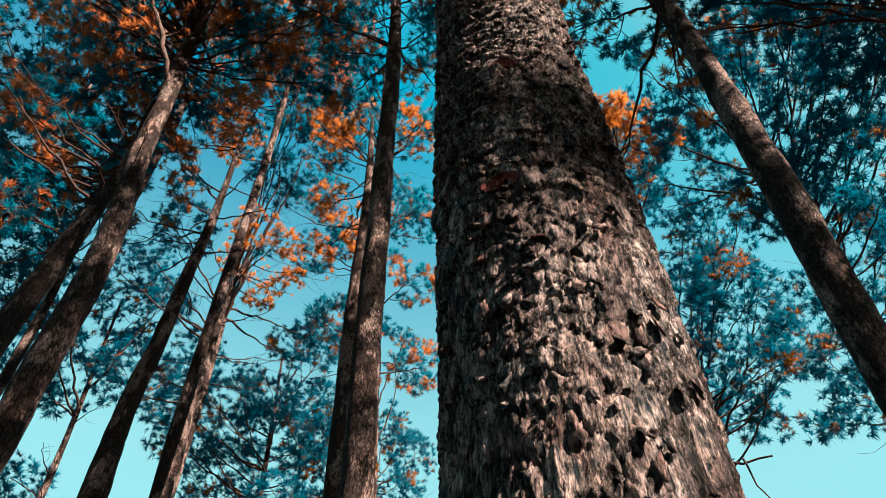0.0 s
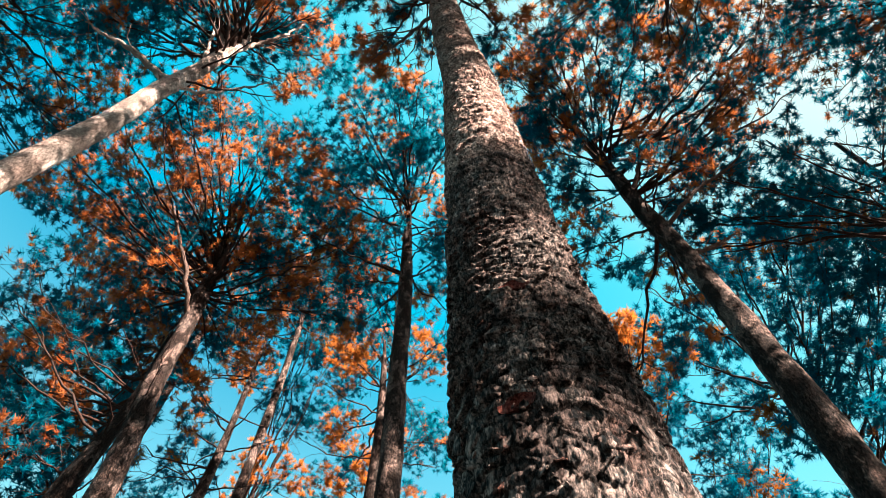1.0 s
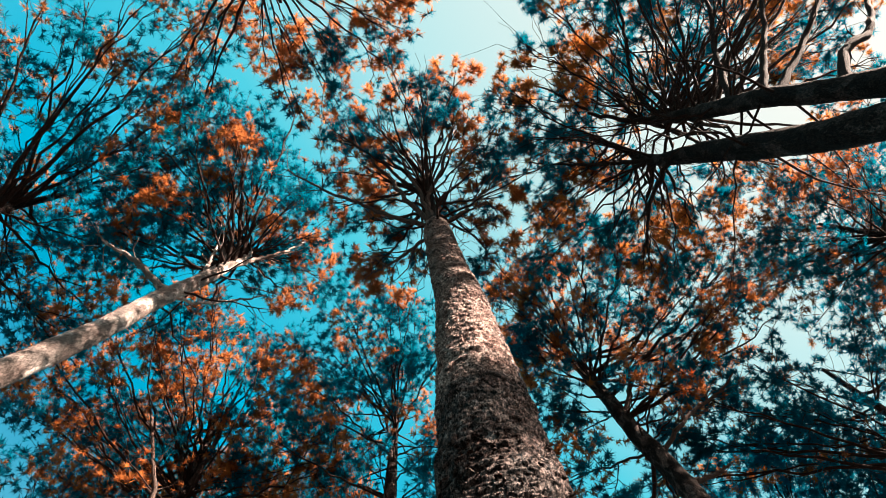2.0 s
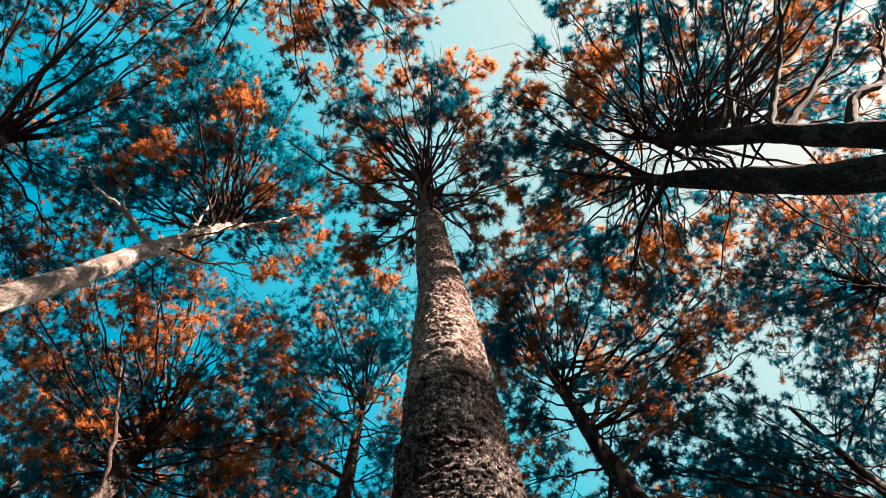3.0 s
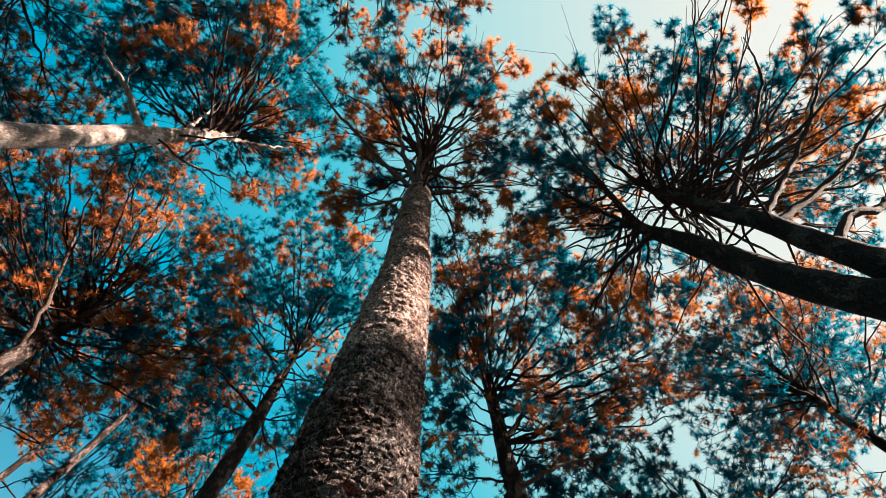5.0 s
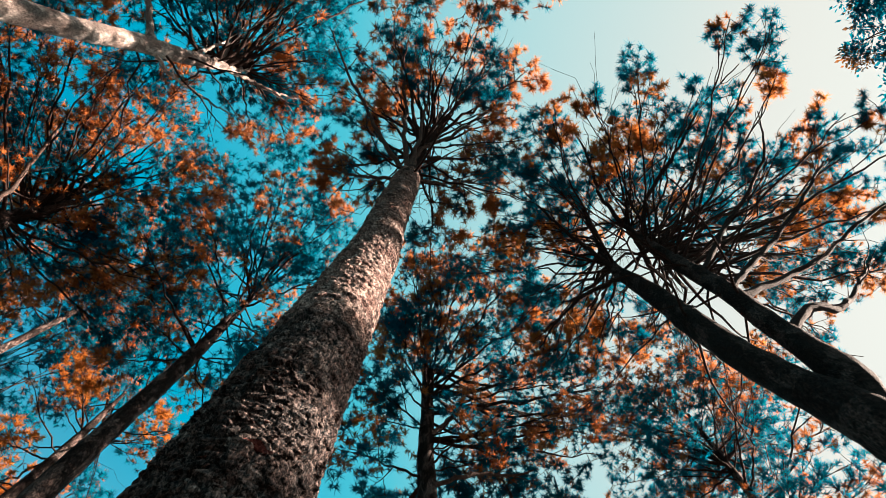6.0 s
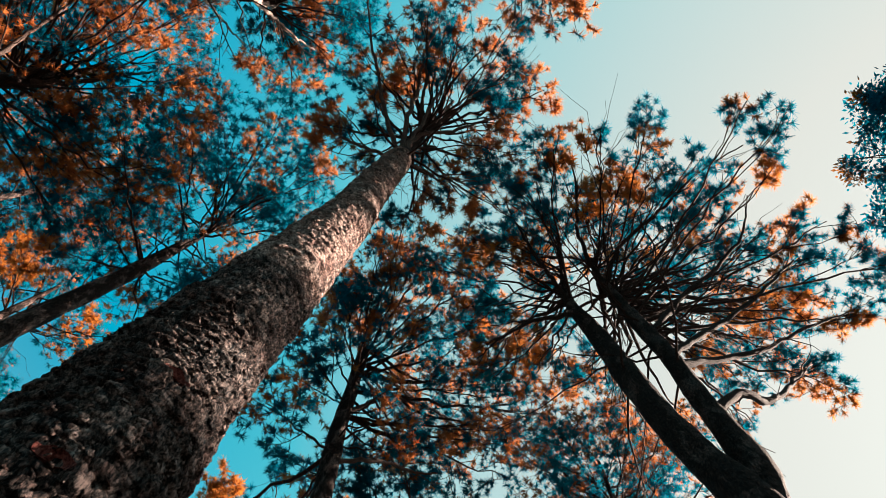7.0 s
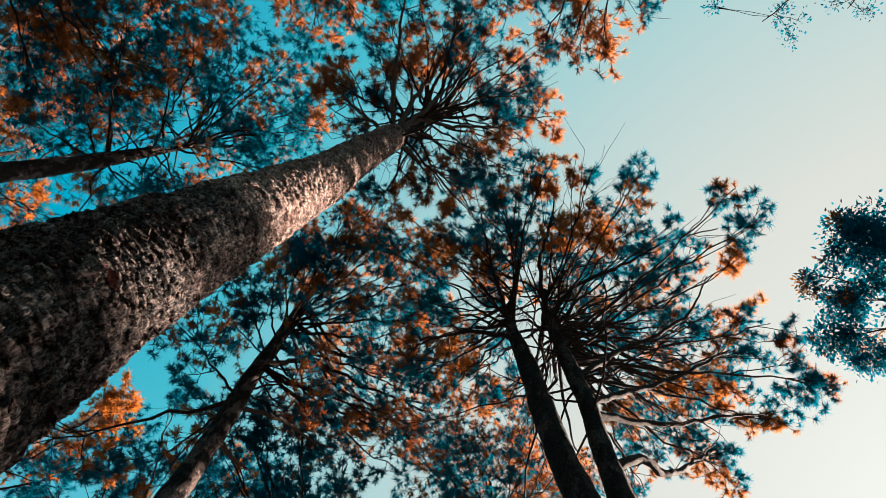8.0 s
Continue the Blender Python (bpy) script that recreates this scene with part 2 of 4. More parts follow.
def tube(points, radii, sides):
    """A tapered tube along points: its corners and its quads."""
    p, r = np.asarray(points, float), np.asarray(radii, float)
    d = np.gradient(p, axis=0)
    d /= np.linalg.norm(d, axis=1)[:, None] + 1e-9
    side = np.cross(d, (0.31, 0.17, 0.93) if abs(d[0, 2]) < 0.9 else (1.0, 0.05, 0.0))
    side /= np.linalg.norm(side, axis=1)[:, None] + 1e-9
    other = np.cross(d, side)
    a = np.arange(sides) / sides * 2 * np.pi
    v = p[:, None] + r[:, None, None] * (np.cos(a)[None, :, None] * side[:, None] + np.sin(a)[None, :, None] * other[:, None])
    i, j = np.meshgrid(np.arange(len(p) - 1), np.arange(sides), indexing="ij")
    k = (j + 1) % sides
    f = np.stack([i * sides + j, i * sides + k, (i + 1) * sides + k, (i + 1) * sides + j], -1).reshape(-1, 4)
    return v.reshape(-1, 3), f


def spline(points, n):
    """n places and values along rows of x, y, z, radius, smoothly."""
    p = np.asarray(points, float)
    s = np.r_[0, np.cumsum(np.linalg.norm(np.diff(p[:, :3], axis=0), axis=1))]
    u = np.linspace(0, s[-1], n)
    out = np.empty((n, p.shape[1]))
    slope = np.gradient(p, s, axis=0)
    k = np.clip(np.searchsorted(s, u, side="right") - 1, 0, len(s) - 2)
    h = (s[k + 1] - s[k])[:, None]
    w = ((u - s[k])[:, None]) / h
    out = (2 * w**3 - 3 * w**2 + 1) * p[k] + (w**3 - 2 * w**2 + w) * h * slope[k] + (-2 * w**3 + 3 * w**2) * p[k + 1] + (w**3 - w**2) * h * slope[k + 1]
    return out


def stem_mesh(name, points, mat, sides=22, step=0.09, rough=0.10, seed=0.0):
    """A trunk with uneven bark along rows of x, y, z, radius."""
    p = np.asarray(points, float)
    length = np.linalg.norm(np.diff(p[:, :3], axis=0), axis=1).sum()
    q = spline(p, max(6, int(length / step)))
    v, f = tube(q[:, :3], q[:, 3], sides)
    axis = np.repeat(q[:, :3], sides, axis=0)
    rad = np.repeat(q[:, 3], sides)
    off = np.array([noise.noise(Vector((x * 9 + seed, y * 9, z * 3.2))) + 0.6 * noise.noise(Vector((x * 26, y * 26 + seed, z * 10))) + 0.9 * noise.noise(Vector((seed, z * 1.3, 0.0))) for x, y, z in v])
    v = v + (v - axis) * (rough * off)[:, None]
    return mesh_of(name, v, f, mat, True)


def tuft_shapes(rng, count, blades, length, width, leafy):
    """A few different tufts, about the origin, growing towards +z, as triangles."""
    shapes = []
    for _ in range(count):
        c = rng.uniform(-0.35, 1.0, blades)
        a = rng.uniform(0, 2 * np.pi, blades)
        s = np.sqrt(1 - c * c)
        d = np.stack([s * np.cos(a), s * np.sin(a), c], 1)
        side = np.cross(d, rng.normal(size=(blades, 3)))
        side /= np.linalg.norm(side, axis=1)[:, None]
        ln = length * rng.uniform(0.75, 1.08, blades)[:, None]
        root = np.zeros((blades, 3))
        root[:, 2] = rng.uniform(-0.5, 0.25, blades) * length
        w = width * rng.uniform(0.7, 1.3, blades)[:, None]
        if leafy:
            stalk = root + d * ln * rng.uniform(0.2, 1.0, blades)[:, None]
            d2 = d + rng.normal(size=(blades, 3)) * 0.6
            d2 /= np.linalg.norm(d2, axis=1)[:, None]
            side = np.cross(d2, rng.normal(size=(blades, 3)))
            side /= np.linalg.norm(side, axis=1)[:, None]
            tip, midp = stalk + d2 * w * 2.2, stalk + d2 * w * 0.95
            v = np.stack([stalk, midp + side * w * 0.6, tip, midp - side * w * 0.6], 1).reshape(-1, 3)
            i = np.arange(blades)[:, None] * 4
            f = np.concatenate([i + (0, 1, 2), i + (0, 2, 3)])
        else:
            tip = root + d * ln
            tip[:, 2] += 0.15 * ln[:, 0]
            v = np.stack([root - side * w / 2, tip, root + side * w / 2], 1).reshape(-1, 3)
            f = np.arange(blades)[:, None] * 3 + (0, 1, 2)
        shapes.append((v, f))
    return shapes


def groups(points, k, rng):
    """Which of k clusters each point belongs to."""
    k = max(1, min(k, len(points)))
    c = points[rng.choice(len(points), k, replace=False)]
    for _ in range(8):
        own = ((points[:, None] - c[None]) ** 2).sum(-1).argmin(1)
        c = np.array([points[own == i].mean(0) if (own == i).any() else c[i] for i in range(k)])
    return own, c


def bough(a, b, r0, r1, rng, n=7, sag=0.12, wave=0.05):
    """A bent branch from a to b."""
    a, b = np.asarray(a, float), np.asarray(b, float)
    ln = np.linalg.norm(b - a)
    u = np.linspace(0, 1, n)[:, None]
    bend = np.array([0, 0, -sag * ln]) + rng.normal(size=3) * wave * ln
    p = a + (b - a) * u + bend * (4 * u * (1 - u))
    p[1:-1] += rng.normal(size=(n - 2, 3)) * wave * 0.35 * ln
    return p, r0 + (r1 - r0) * u[:, 0] ** 0.8


def facing(d, rng):
    """A turn that brings +z to d, spun at random."""
    d = d / (np.linalg.norm(d) + 1e-9)
    x = np.cross(d, rng.normal(size=3))
    x /= np.linalg.norm(x) + 1e-9
    return np.stack([x, np.cross(d, x), d], 1)


FULL = 330  # tufts for each square metre of a mass, roughly
AXES = {}  # the middle lines of each tree's stems


def tree(seed, label, stems, crown, mat, needle_mat, density=FULL, blade=(28, 0.105, 0.0150), leafy=False, base=7.5, bare=10, limb_size=30, sides=22, name="pine_tree", category="pine tree", thick=0.72, sunk=0.0, clear=0.45, spread=2.2, load=85, twigs=True, least=0.0):
    """A tree: stems are rows of x, y, z, radius (the first one from the ground); crown is rows of x, y, z, radius of the masses of its foliage."""
    rng = np.random.default_rng(seed)
    x0, y0 = stems[0][0][:2]
    top = tagged(new(name), label, category, "trees of the wood")
    top.matrix_world = pose(x0, y0, 0)
    root = np.array([x0, y0, 0.0])
    nodes = []
    for i, s in enumerate(stems):
        rows = np.asarray(s, float)
        q = spline(rows, 60)
        nodes.append(q[q[:, 2] > base - 0.4])
        rows = rows.copy()
        rows[:, :3] -= root
        if i == 0:
            foot = rows[:1].copy()
            foot[0, 2], foot[0, 3] = -0.15, rows[0, 3] * 1.5
            rows[0, 2] = max(rows[0, 2], 0.5)
            rows = np.concatenate([foot, rows])
        if sunk:
            rows[:, 3] -= np.where(rows[:, 2] < base - 0.3, sunk, 0.0)
        part("trunk" if i == 0 else "stem", stem_mesh("trunk", rows, mat, sides, step=0.09 if sides > 20 else 0.22, rough=0.02 if sunk else 0.10, seed=seed * 3.7 + i), top)
    nodes = np.concatenate(nodes)
    AXES[top.name] = np.concatenate([spline(np.asarray(s, float), 200) for s in stems])
    pts = []
    for bx, by, bz, br in crown:
        small, br = br < least, max(br, least)
        n = int(density * br * br) + 6
        while n > 0:
            d = rng.normal(size=3)
            d *= br * rng.uniform(0.25, 1.0) ** 0.5 / np.linalg.norm(d)
            q = np.array([bx, by, bz]) + d * (1, 1, 0.75)
            if 0.8 * noise.noise(Vector(q * 1.6 + seed)) + 1.0 * noise.noise(Vector(q * 4.6 + seed)) + rng.uniform(-0.1, 0.1) > (-0.3 if small else 0.09):
                n -= 1
                if np.linalg.norm(nodes[:, :3] - q, axis=1).min() > clear * rng.uniform(0.7, 1.2):
                    pts.append(q)
    pts = np.array(pts)
    own, centre = groups(pts, max(3, len(pts) // load), rng)
    shapes = tuft_shapes(rng, 7, *blade, leafy)
    for c in range(len(centre)):
        mine = pts[own == c]
        if len(mine) < 3:
            continue
        goal = centre[c]
        gap = nodes[:, :3] - goal
        cost = np.linalg.norm(gap, axis=1) + 2.5 * np.clip(gap[:, 2] + 0.45 * np.linalg.norm(gap[:, :2], axis=1), 0, None) + 0.9 * np.clip(nodes[:, 2] - base - spread, 0, None) + rng.uniform(0, 0.8, len(nodes))
        start = nodes[cost.argmin()]
        ln = np.linalg.norm(goal - start[:3])
        wood = Heap()
        r0 = min(0.7 * start[3], thick * (0.012 + 0.009 * ln + 0.00005 * len(mine)))
        p, r = bough(start[:3], start[:3] + 1.05 * (goal - start[:3]), r0, 0.007, rng, 13, 0.03, 0.022)
        wood.add(*tube(p - root, r, 6))
        sec, middles = groups(mine, len(mine) // limb_size + 1, rng)
        sprays = []
        for s in range(len(middles)):
            some = mine[sec == s]
            if not len(some):
                continue
            k = int(np.clip(np.linalg.norm(p - middles[s], axis=1).argmin() - rng.integers(1, 5), 2, 12))
            p1, r1 = bough(p[k], middles[s], min(r[k] * 0.75, 0.020), 0.005, rng, 8, 0.03, 0.022)
            wood.add(*tube(p1 - root, r1, 5))
            green = Heap()
            sub, mid = groups(some, len(some) // 5 + 1, rng)
            for g in range(len(mid)):
                few = some[sub == g]
                if not len(few):
                    continue
                k = int(np.clip(np.linalg.norm(p1 - mid[g], axis=1).argmin() - rng.integers(0, 3), 1, 7))
                p2, r2 = bough(p1[k], mid[g], min(r1[k] * 0.8, 0.009), 0.0045, rng, 4, 0.04, 0.05)
                wood.add(*tube(p2 - root, r2, 3))
                for q in few:
                    j = int(np.clip(np.linalg.norm(p2 - q, axis=1).argmin() - rng.integers(0, 2), 1, 3))
                    p3, r3 = bough(p2[j], q, 0.0045, 0.003, rng, 2, 0.0, 0.0)
                    if twigs:
                        wood.add(*tube(p3 - root, r3, 3))
                    d = (p3[-1] - p3[-2]) / (np.linalg.norm(p3[-1] - p3[-2]) + 1e-9) + (0, 0, 0.35)
                    v, f = shapes[rng.integers(len(shapes))]
                    green.add((v * rng.uniform(0.65, 1.2)) @ facing(d, rng).T + (q - root), f)
            sprays.append(green)
        limb = part("limb", wood.mesh("limb", twig_bark, True), top)
        for green in sprays:
            tagged(part("foliage", green.mesh("foliage", needle_mat), limb), kind="stuff")
    for _ in range(bare):
        s = nodes[rng.integers(len(nodes))]
        a = rng.uniform(0, 2 * np.pi)
        out = np.array([math.cos(a), math.sin(a), rng.uniform(-0.25, 0.5)]) * rng.uniform(0.6, 1.9)
        wood = Heap()
        p, r = bough(s[:3], s[:3] + out, min(0.016, s[3] * 0.5), 0.004, rng, 9, 0.05, 0.045)
        wood.add(*tube(p - root, r, 5))
        for _ in range(rng.integers(3, 8)):
            k = rng.integers(3, 9)
            d = out * rng.uniform(0.15, 0.4) + rng.normal(size=3) * 0.22
            p2, r2 = bough(p[k], p[k] + d, 0.005, 0.002, rng, 5, 0.05, 0.08)
            wood.add(*tube(p2 - root, r2, 3))
        part("dead_limb", wood.mesh("dead_limb", twig_bark, True), top, "bare dead branch")
    return top


def heavy_limbs(top, mat, lines):
    """The thick limbs of a tree, each along rows of x, y, z, radius, with side shoots."""
    base = np.array(top.matrix_world.translation)
    rng = np.random.default_rng(len(lines) + int(100 * abs(base[0])))
    for rows in lines:
        rows = np.asarray(rows, float)
        line = AXES[top.name][:, :3]
        rows[0, :3] = line[np.linalg.norm(line - rows[0, :3], axis=1).argmin()]
        q = spline(rows, 26)
        q[1:-1, :3] += rng.normal(size=(24, 3)) * 0.010
        wood = Heap()
        wood.add(*tube(q[:, :3] - base, q[:, 3], 9))
        for _ in range(rng.integers(5, 10)):
            k = rng.integers(6, 25)
            ahead = q[min(k + 1, 25), :3] - q[k - 1, :3]
            d = ahead / np.linalg.norm(ahead) * rng.uniform(0.2, 0.5) + rng.normal(size=3) * 0.20
            p, r = bough(q[k, :3], q[k, :3] + d, min(0.010, 0.6 * q[k, 3]), 0.003, rng, 6, 0.03, 0.06)
            wood.add(*tube(p - base, r, 4))
        part("limb", wood.mesh("limb", mat, True), top)


# ---- ground ----
m_ground, t, out = material("forest_floor")
pos = node(t, "ShaderNodeTexCoord")
n1 = node(t, "ShaderNodeTexNoise", i_Scale=2.0, i_Detail=8.0)
n2 = node(t, "ShaderNodeTexNoise", i_Scale=60.0, i_Detail=6.0)
for n in (n1, n2):
    t.links.new(pos.outputs["Object"], n.inputs["Vector"])
mixf = node(t, "ShaderNodeMath", operation="ADD")
t.links.new(n1.outputs["Fac"], mixf.inputs[0])
t.links.new(n2.outputs["Fac"], mixf.inputs[1])
rampg = node(t, "ShaderNodeValToRGB")
rampg.color_ramp.elements[0].position, rampg.color_ramp.elements[0].color = 0.35, (0.004, 0.003, 0.0022, 1)
rampg.color_ramp.elements[1].position, rampg.color_ramp.elements[1].color = 0.7, (0.022, 0.014, 0.009, 1)
half = node(t, "ShaderNodeMath", operation="MULTIPLY")
half.inputs[1].default_value = 0.5
t.links.new(mixf.outputs[0], half.inputs[0])
t.links.new(half.outputs[0], rampg.inputs[0])
bs = node(t, "ShaderNodeBsdfPrincipled", i_Roughness=0.95)
bp = node(t, "ShaderNodeBump", i_Strength=0.6, i_Distance=0.03)
t.links.new(n2.outputs["Fac"], bp.inputs["Height"])
t.links.new(rampg.outputs[0], bs.inputs["Base Color"])
t.links.new(bp.outputs[0], bs.inputs["Normal"])
t.links.new(bs.outputs[0], out.inputs[0])
ring = np.concatenate([np.linspace(-40, 40, 81)])
ring = np.r_[-1500, -400, -120, ring, 120, 400, 1500]
gx, gy = np.meshgrid(ring, ring, indexing="ij")
gz = np.array([0.05 * noise.noise(Vector((a * 0.35, b * 0.35, 0))) for a, b in zip(gx.ravel(), gy.ravel())])
k = len(ring)
i, j = np.meshgrid(np.arange(k - 1), np.arange(k - 1), indexing="ij")
faces = np.stack([i * k + j, (i + 1) * k + j, (i + 1) * k + j + 1, i * k + j + 1], -1).reshape(-1, 4)
tagged(new("ground", mesh_of("ground", np.stack([gx.ravel(), gy.ravel(), gz], 1), faces, m_ground, True)), "forest floor of brown needle litter", "ground", kind="structure")

# ---- trees ----
MAIN = [(0.20, 0.91, 0.0, 0.225), (0.19, 0.90, 1.95, 0.20), (0.19, 0.90, 2.45, 0.203), (0.185, 0.89, 3.2, 0.188), (0.20, 0.88, 4.1, 0.183), (0.215, 0.86, 5.2, 0.178), (0.215, 0.79, 6.1, 0.168), (0.18, 0.71, 7.2, 0.158), (0.145, 0.57, 8.2, 0.150), (0.115, 0.46, 8.85, 0.132), (0.10, 0.40, 9.1, 0.085), (0.05, 0.15, 9.9, 0.055), (-0.1, -0.5, 12.0, 0.02)]
main_tree = tree(1, "tall pine with thick scaly grey-pink bark plates and a rust-orange crown", [MAIN], [
    (-0.96, -0.47, 11.23, 0.58), (-0.53, -0.95, 11.47, 0.59), (0.01, -1.17, 11.25, 0.54), (0.4, -1.62, 11.45, 0.3), (-0.97, 0.15, 11.12, 0.53), (-0.35, -0.24, 10.73, 0.55), (0.27, -0.55, 10.58, 0.54),
    (0.62, -1.06, 11.19, 0.37), (-0.82, 0.83, 10.45, 0.38), (-0.47, 0.44, 10.49, 0.42), (0.21, 0.09, 10.83, 0.47), (0.71, -0.24, 10.46, 0.42), (-0.5, 1.23, 10.4, 0.32), (-0.08, 1, 10.1, 0.22),
    (0.69, 0.33, 10.22, 0.33), (1.05, 0, 9.93, 0.25), (-0.87, 1.25, 10.45, 0.23), (-1.13, -0.89, 11.86, 0.35), (0.75, -1.53, 11.2, 0.17), (-1.43, -0.23, 11.59, 0.26)] + [
    (0.96, 0.61, 10.15, 0.29), (0.76, 0.98, 10.3, 0.22), (1.03, -0.54, 10.68, 0.22)], bark_deep, needles_warm, base=8.9, bare=30, sides=48, sunk=0.022, density=FULL * 1.2, spread=0.7, load=45, thick=0.8, blade=(46, 0.100, 0.0100))

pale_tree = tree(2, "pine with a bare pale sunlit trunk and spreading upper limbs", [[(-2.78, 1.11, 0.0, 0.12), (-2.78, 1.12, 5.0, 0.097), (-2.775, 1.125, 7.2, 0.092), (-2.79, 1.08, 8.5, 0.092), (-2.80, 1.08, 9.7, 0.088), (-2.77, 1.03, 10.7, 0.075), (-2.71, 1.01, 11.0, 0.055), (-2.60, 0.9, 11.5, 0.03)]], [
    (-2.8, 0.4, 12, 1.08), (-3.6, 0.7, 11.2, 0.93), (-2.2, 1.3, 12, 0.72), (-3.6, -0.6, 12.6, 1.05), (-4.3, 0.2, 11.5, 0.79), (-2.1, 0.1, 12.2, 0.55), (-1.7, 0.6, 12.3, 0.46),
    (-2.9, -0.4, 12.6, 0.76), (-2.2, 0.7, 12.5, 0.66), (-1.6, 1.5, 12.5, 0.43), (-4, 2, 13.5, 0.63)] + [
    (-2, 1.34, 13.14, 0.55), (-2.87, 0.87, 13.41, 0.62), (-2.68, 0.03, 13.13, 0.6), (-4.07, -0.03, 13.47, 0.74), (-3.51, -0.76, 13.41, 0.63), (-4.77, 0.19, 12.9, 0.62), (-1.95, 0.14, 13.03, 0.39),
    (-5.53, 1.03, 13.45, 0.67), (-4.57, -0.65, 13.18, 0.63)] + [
    (-3.16, -1.34, 13.26, 0.57), (-2.61, -0.75, 13.24, 0.51), (-3.49, -0.68, 13.27, 0.52), (-2.04, -1.44, 13.46, 0.29), (-2.24, -0.16, 13.2, 0.45)], bark_pale_lit, needles, base=8.8, bare=8)

forked_tree = tree(3, "pine forked low into two heavy stems, coloured dark as if backlit", [
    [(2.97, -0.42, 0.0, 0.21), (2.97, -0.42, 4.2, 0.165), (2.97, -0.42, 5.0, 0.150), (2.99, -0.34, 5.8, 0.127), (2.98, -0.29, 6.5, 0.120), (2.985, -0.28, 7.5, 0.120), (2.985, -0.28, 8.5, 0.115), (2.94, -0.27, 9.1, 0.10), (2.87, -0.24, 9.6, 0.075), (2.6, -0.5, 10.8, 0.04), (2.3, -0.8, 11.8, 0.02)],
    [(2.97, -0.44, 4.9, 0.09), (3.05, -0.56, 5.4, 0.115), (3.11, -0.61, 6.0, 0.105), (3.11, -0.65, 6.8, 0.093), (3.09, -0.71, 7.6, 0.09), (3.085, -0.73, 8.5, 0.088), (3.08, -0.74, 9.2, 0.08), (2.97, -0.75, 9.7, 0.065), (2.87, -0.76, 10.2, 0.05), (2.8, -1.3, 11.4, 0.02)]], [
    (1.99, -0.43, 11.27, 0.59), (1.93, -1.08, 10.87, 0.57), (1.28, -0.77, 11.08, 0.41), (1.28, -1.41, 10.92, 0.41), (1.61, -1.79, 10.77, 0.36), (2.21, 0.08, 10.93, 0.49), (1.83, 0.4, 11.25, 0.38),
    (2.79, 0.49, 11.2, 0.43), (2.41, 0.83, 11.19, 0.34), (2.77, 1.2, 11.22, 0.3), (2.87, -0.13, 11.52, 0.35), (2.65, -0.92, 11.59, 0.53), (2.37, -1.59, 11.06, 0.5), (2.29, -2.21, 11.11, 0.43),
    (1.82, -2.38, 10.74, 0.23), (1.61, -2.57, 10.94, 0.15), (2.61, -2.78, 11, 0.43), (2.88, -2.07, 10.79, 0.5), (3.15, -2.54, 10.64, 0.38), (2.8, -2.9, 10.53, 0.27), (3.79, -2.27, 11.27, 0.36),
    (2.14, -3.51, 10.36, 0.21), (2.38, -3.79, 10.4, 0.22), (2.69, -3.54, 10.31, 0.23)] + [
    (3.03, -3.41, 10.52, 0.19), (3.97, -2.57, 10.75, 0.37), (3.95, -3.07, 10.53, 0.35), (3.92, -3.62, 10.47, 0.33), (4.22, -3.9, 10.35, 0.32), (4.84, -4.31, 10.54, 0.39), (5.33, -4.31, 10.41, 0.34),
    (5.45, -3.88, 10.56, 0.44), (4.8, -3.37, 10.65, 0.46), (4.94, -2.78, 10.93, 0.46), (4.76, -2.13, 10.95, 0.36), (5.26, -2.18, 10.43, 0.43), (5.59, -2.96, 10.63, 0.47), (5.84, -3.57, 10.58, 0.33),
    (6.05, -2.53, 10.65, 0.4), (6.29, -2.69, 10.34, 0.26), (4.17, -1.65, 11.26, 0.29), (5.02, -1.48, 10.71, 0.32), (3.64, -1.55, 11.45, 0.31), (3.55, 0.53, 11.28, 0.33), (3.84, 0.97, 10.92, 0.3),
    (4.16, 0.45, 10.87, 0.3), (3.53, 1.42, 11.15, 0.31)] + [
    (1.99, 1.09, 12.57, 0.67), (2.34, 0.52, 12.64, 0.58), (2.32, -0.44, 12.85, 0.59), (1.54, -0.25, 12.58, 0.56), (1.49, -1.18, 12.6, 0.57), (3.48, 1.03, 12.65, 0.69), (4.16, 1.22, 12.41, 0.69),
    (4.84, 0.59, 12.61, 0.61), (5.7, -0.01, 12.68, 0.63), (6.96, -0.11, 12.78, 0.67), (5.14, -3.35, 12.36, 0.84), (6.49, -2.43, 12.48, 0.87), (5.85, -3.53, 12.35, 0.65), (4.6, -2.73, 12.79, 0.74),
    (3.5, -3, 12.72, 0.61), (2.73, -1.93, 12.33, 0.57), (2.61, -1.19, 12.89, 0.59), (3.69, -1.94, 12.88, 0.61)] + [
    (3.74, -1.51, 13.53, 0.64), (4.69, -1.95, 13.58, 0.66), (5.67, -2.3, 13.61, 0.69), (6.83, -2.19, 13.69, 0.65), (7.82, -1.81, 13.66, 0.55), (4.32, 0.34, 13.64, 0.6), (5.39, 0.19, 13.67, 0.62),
    (6.69, 0.12, 13.86, 0.59), (3.35, -0.37, 13.6, 0.53), (7.42, -1.18, 13.56, 0.48), (3.15, 1.08, 13.73, 0.53)], bark_backlit, needles_amber, density=FULL * 1.15, base=7.4, bare=50, sides=28, thick=0.45, load=70, blade=(46, 0.100, 0.0100), clear=0.32, least=0.30)

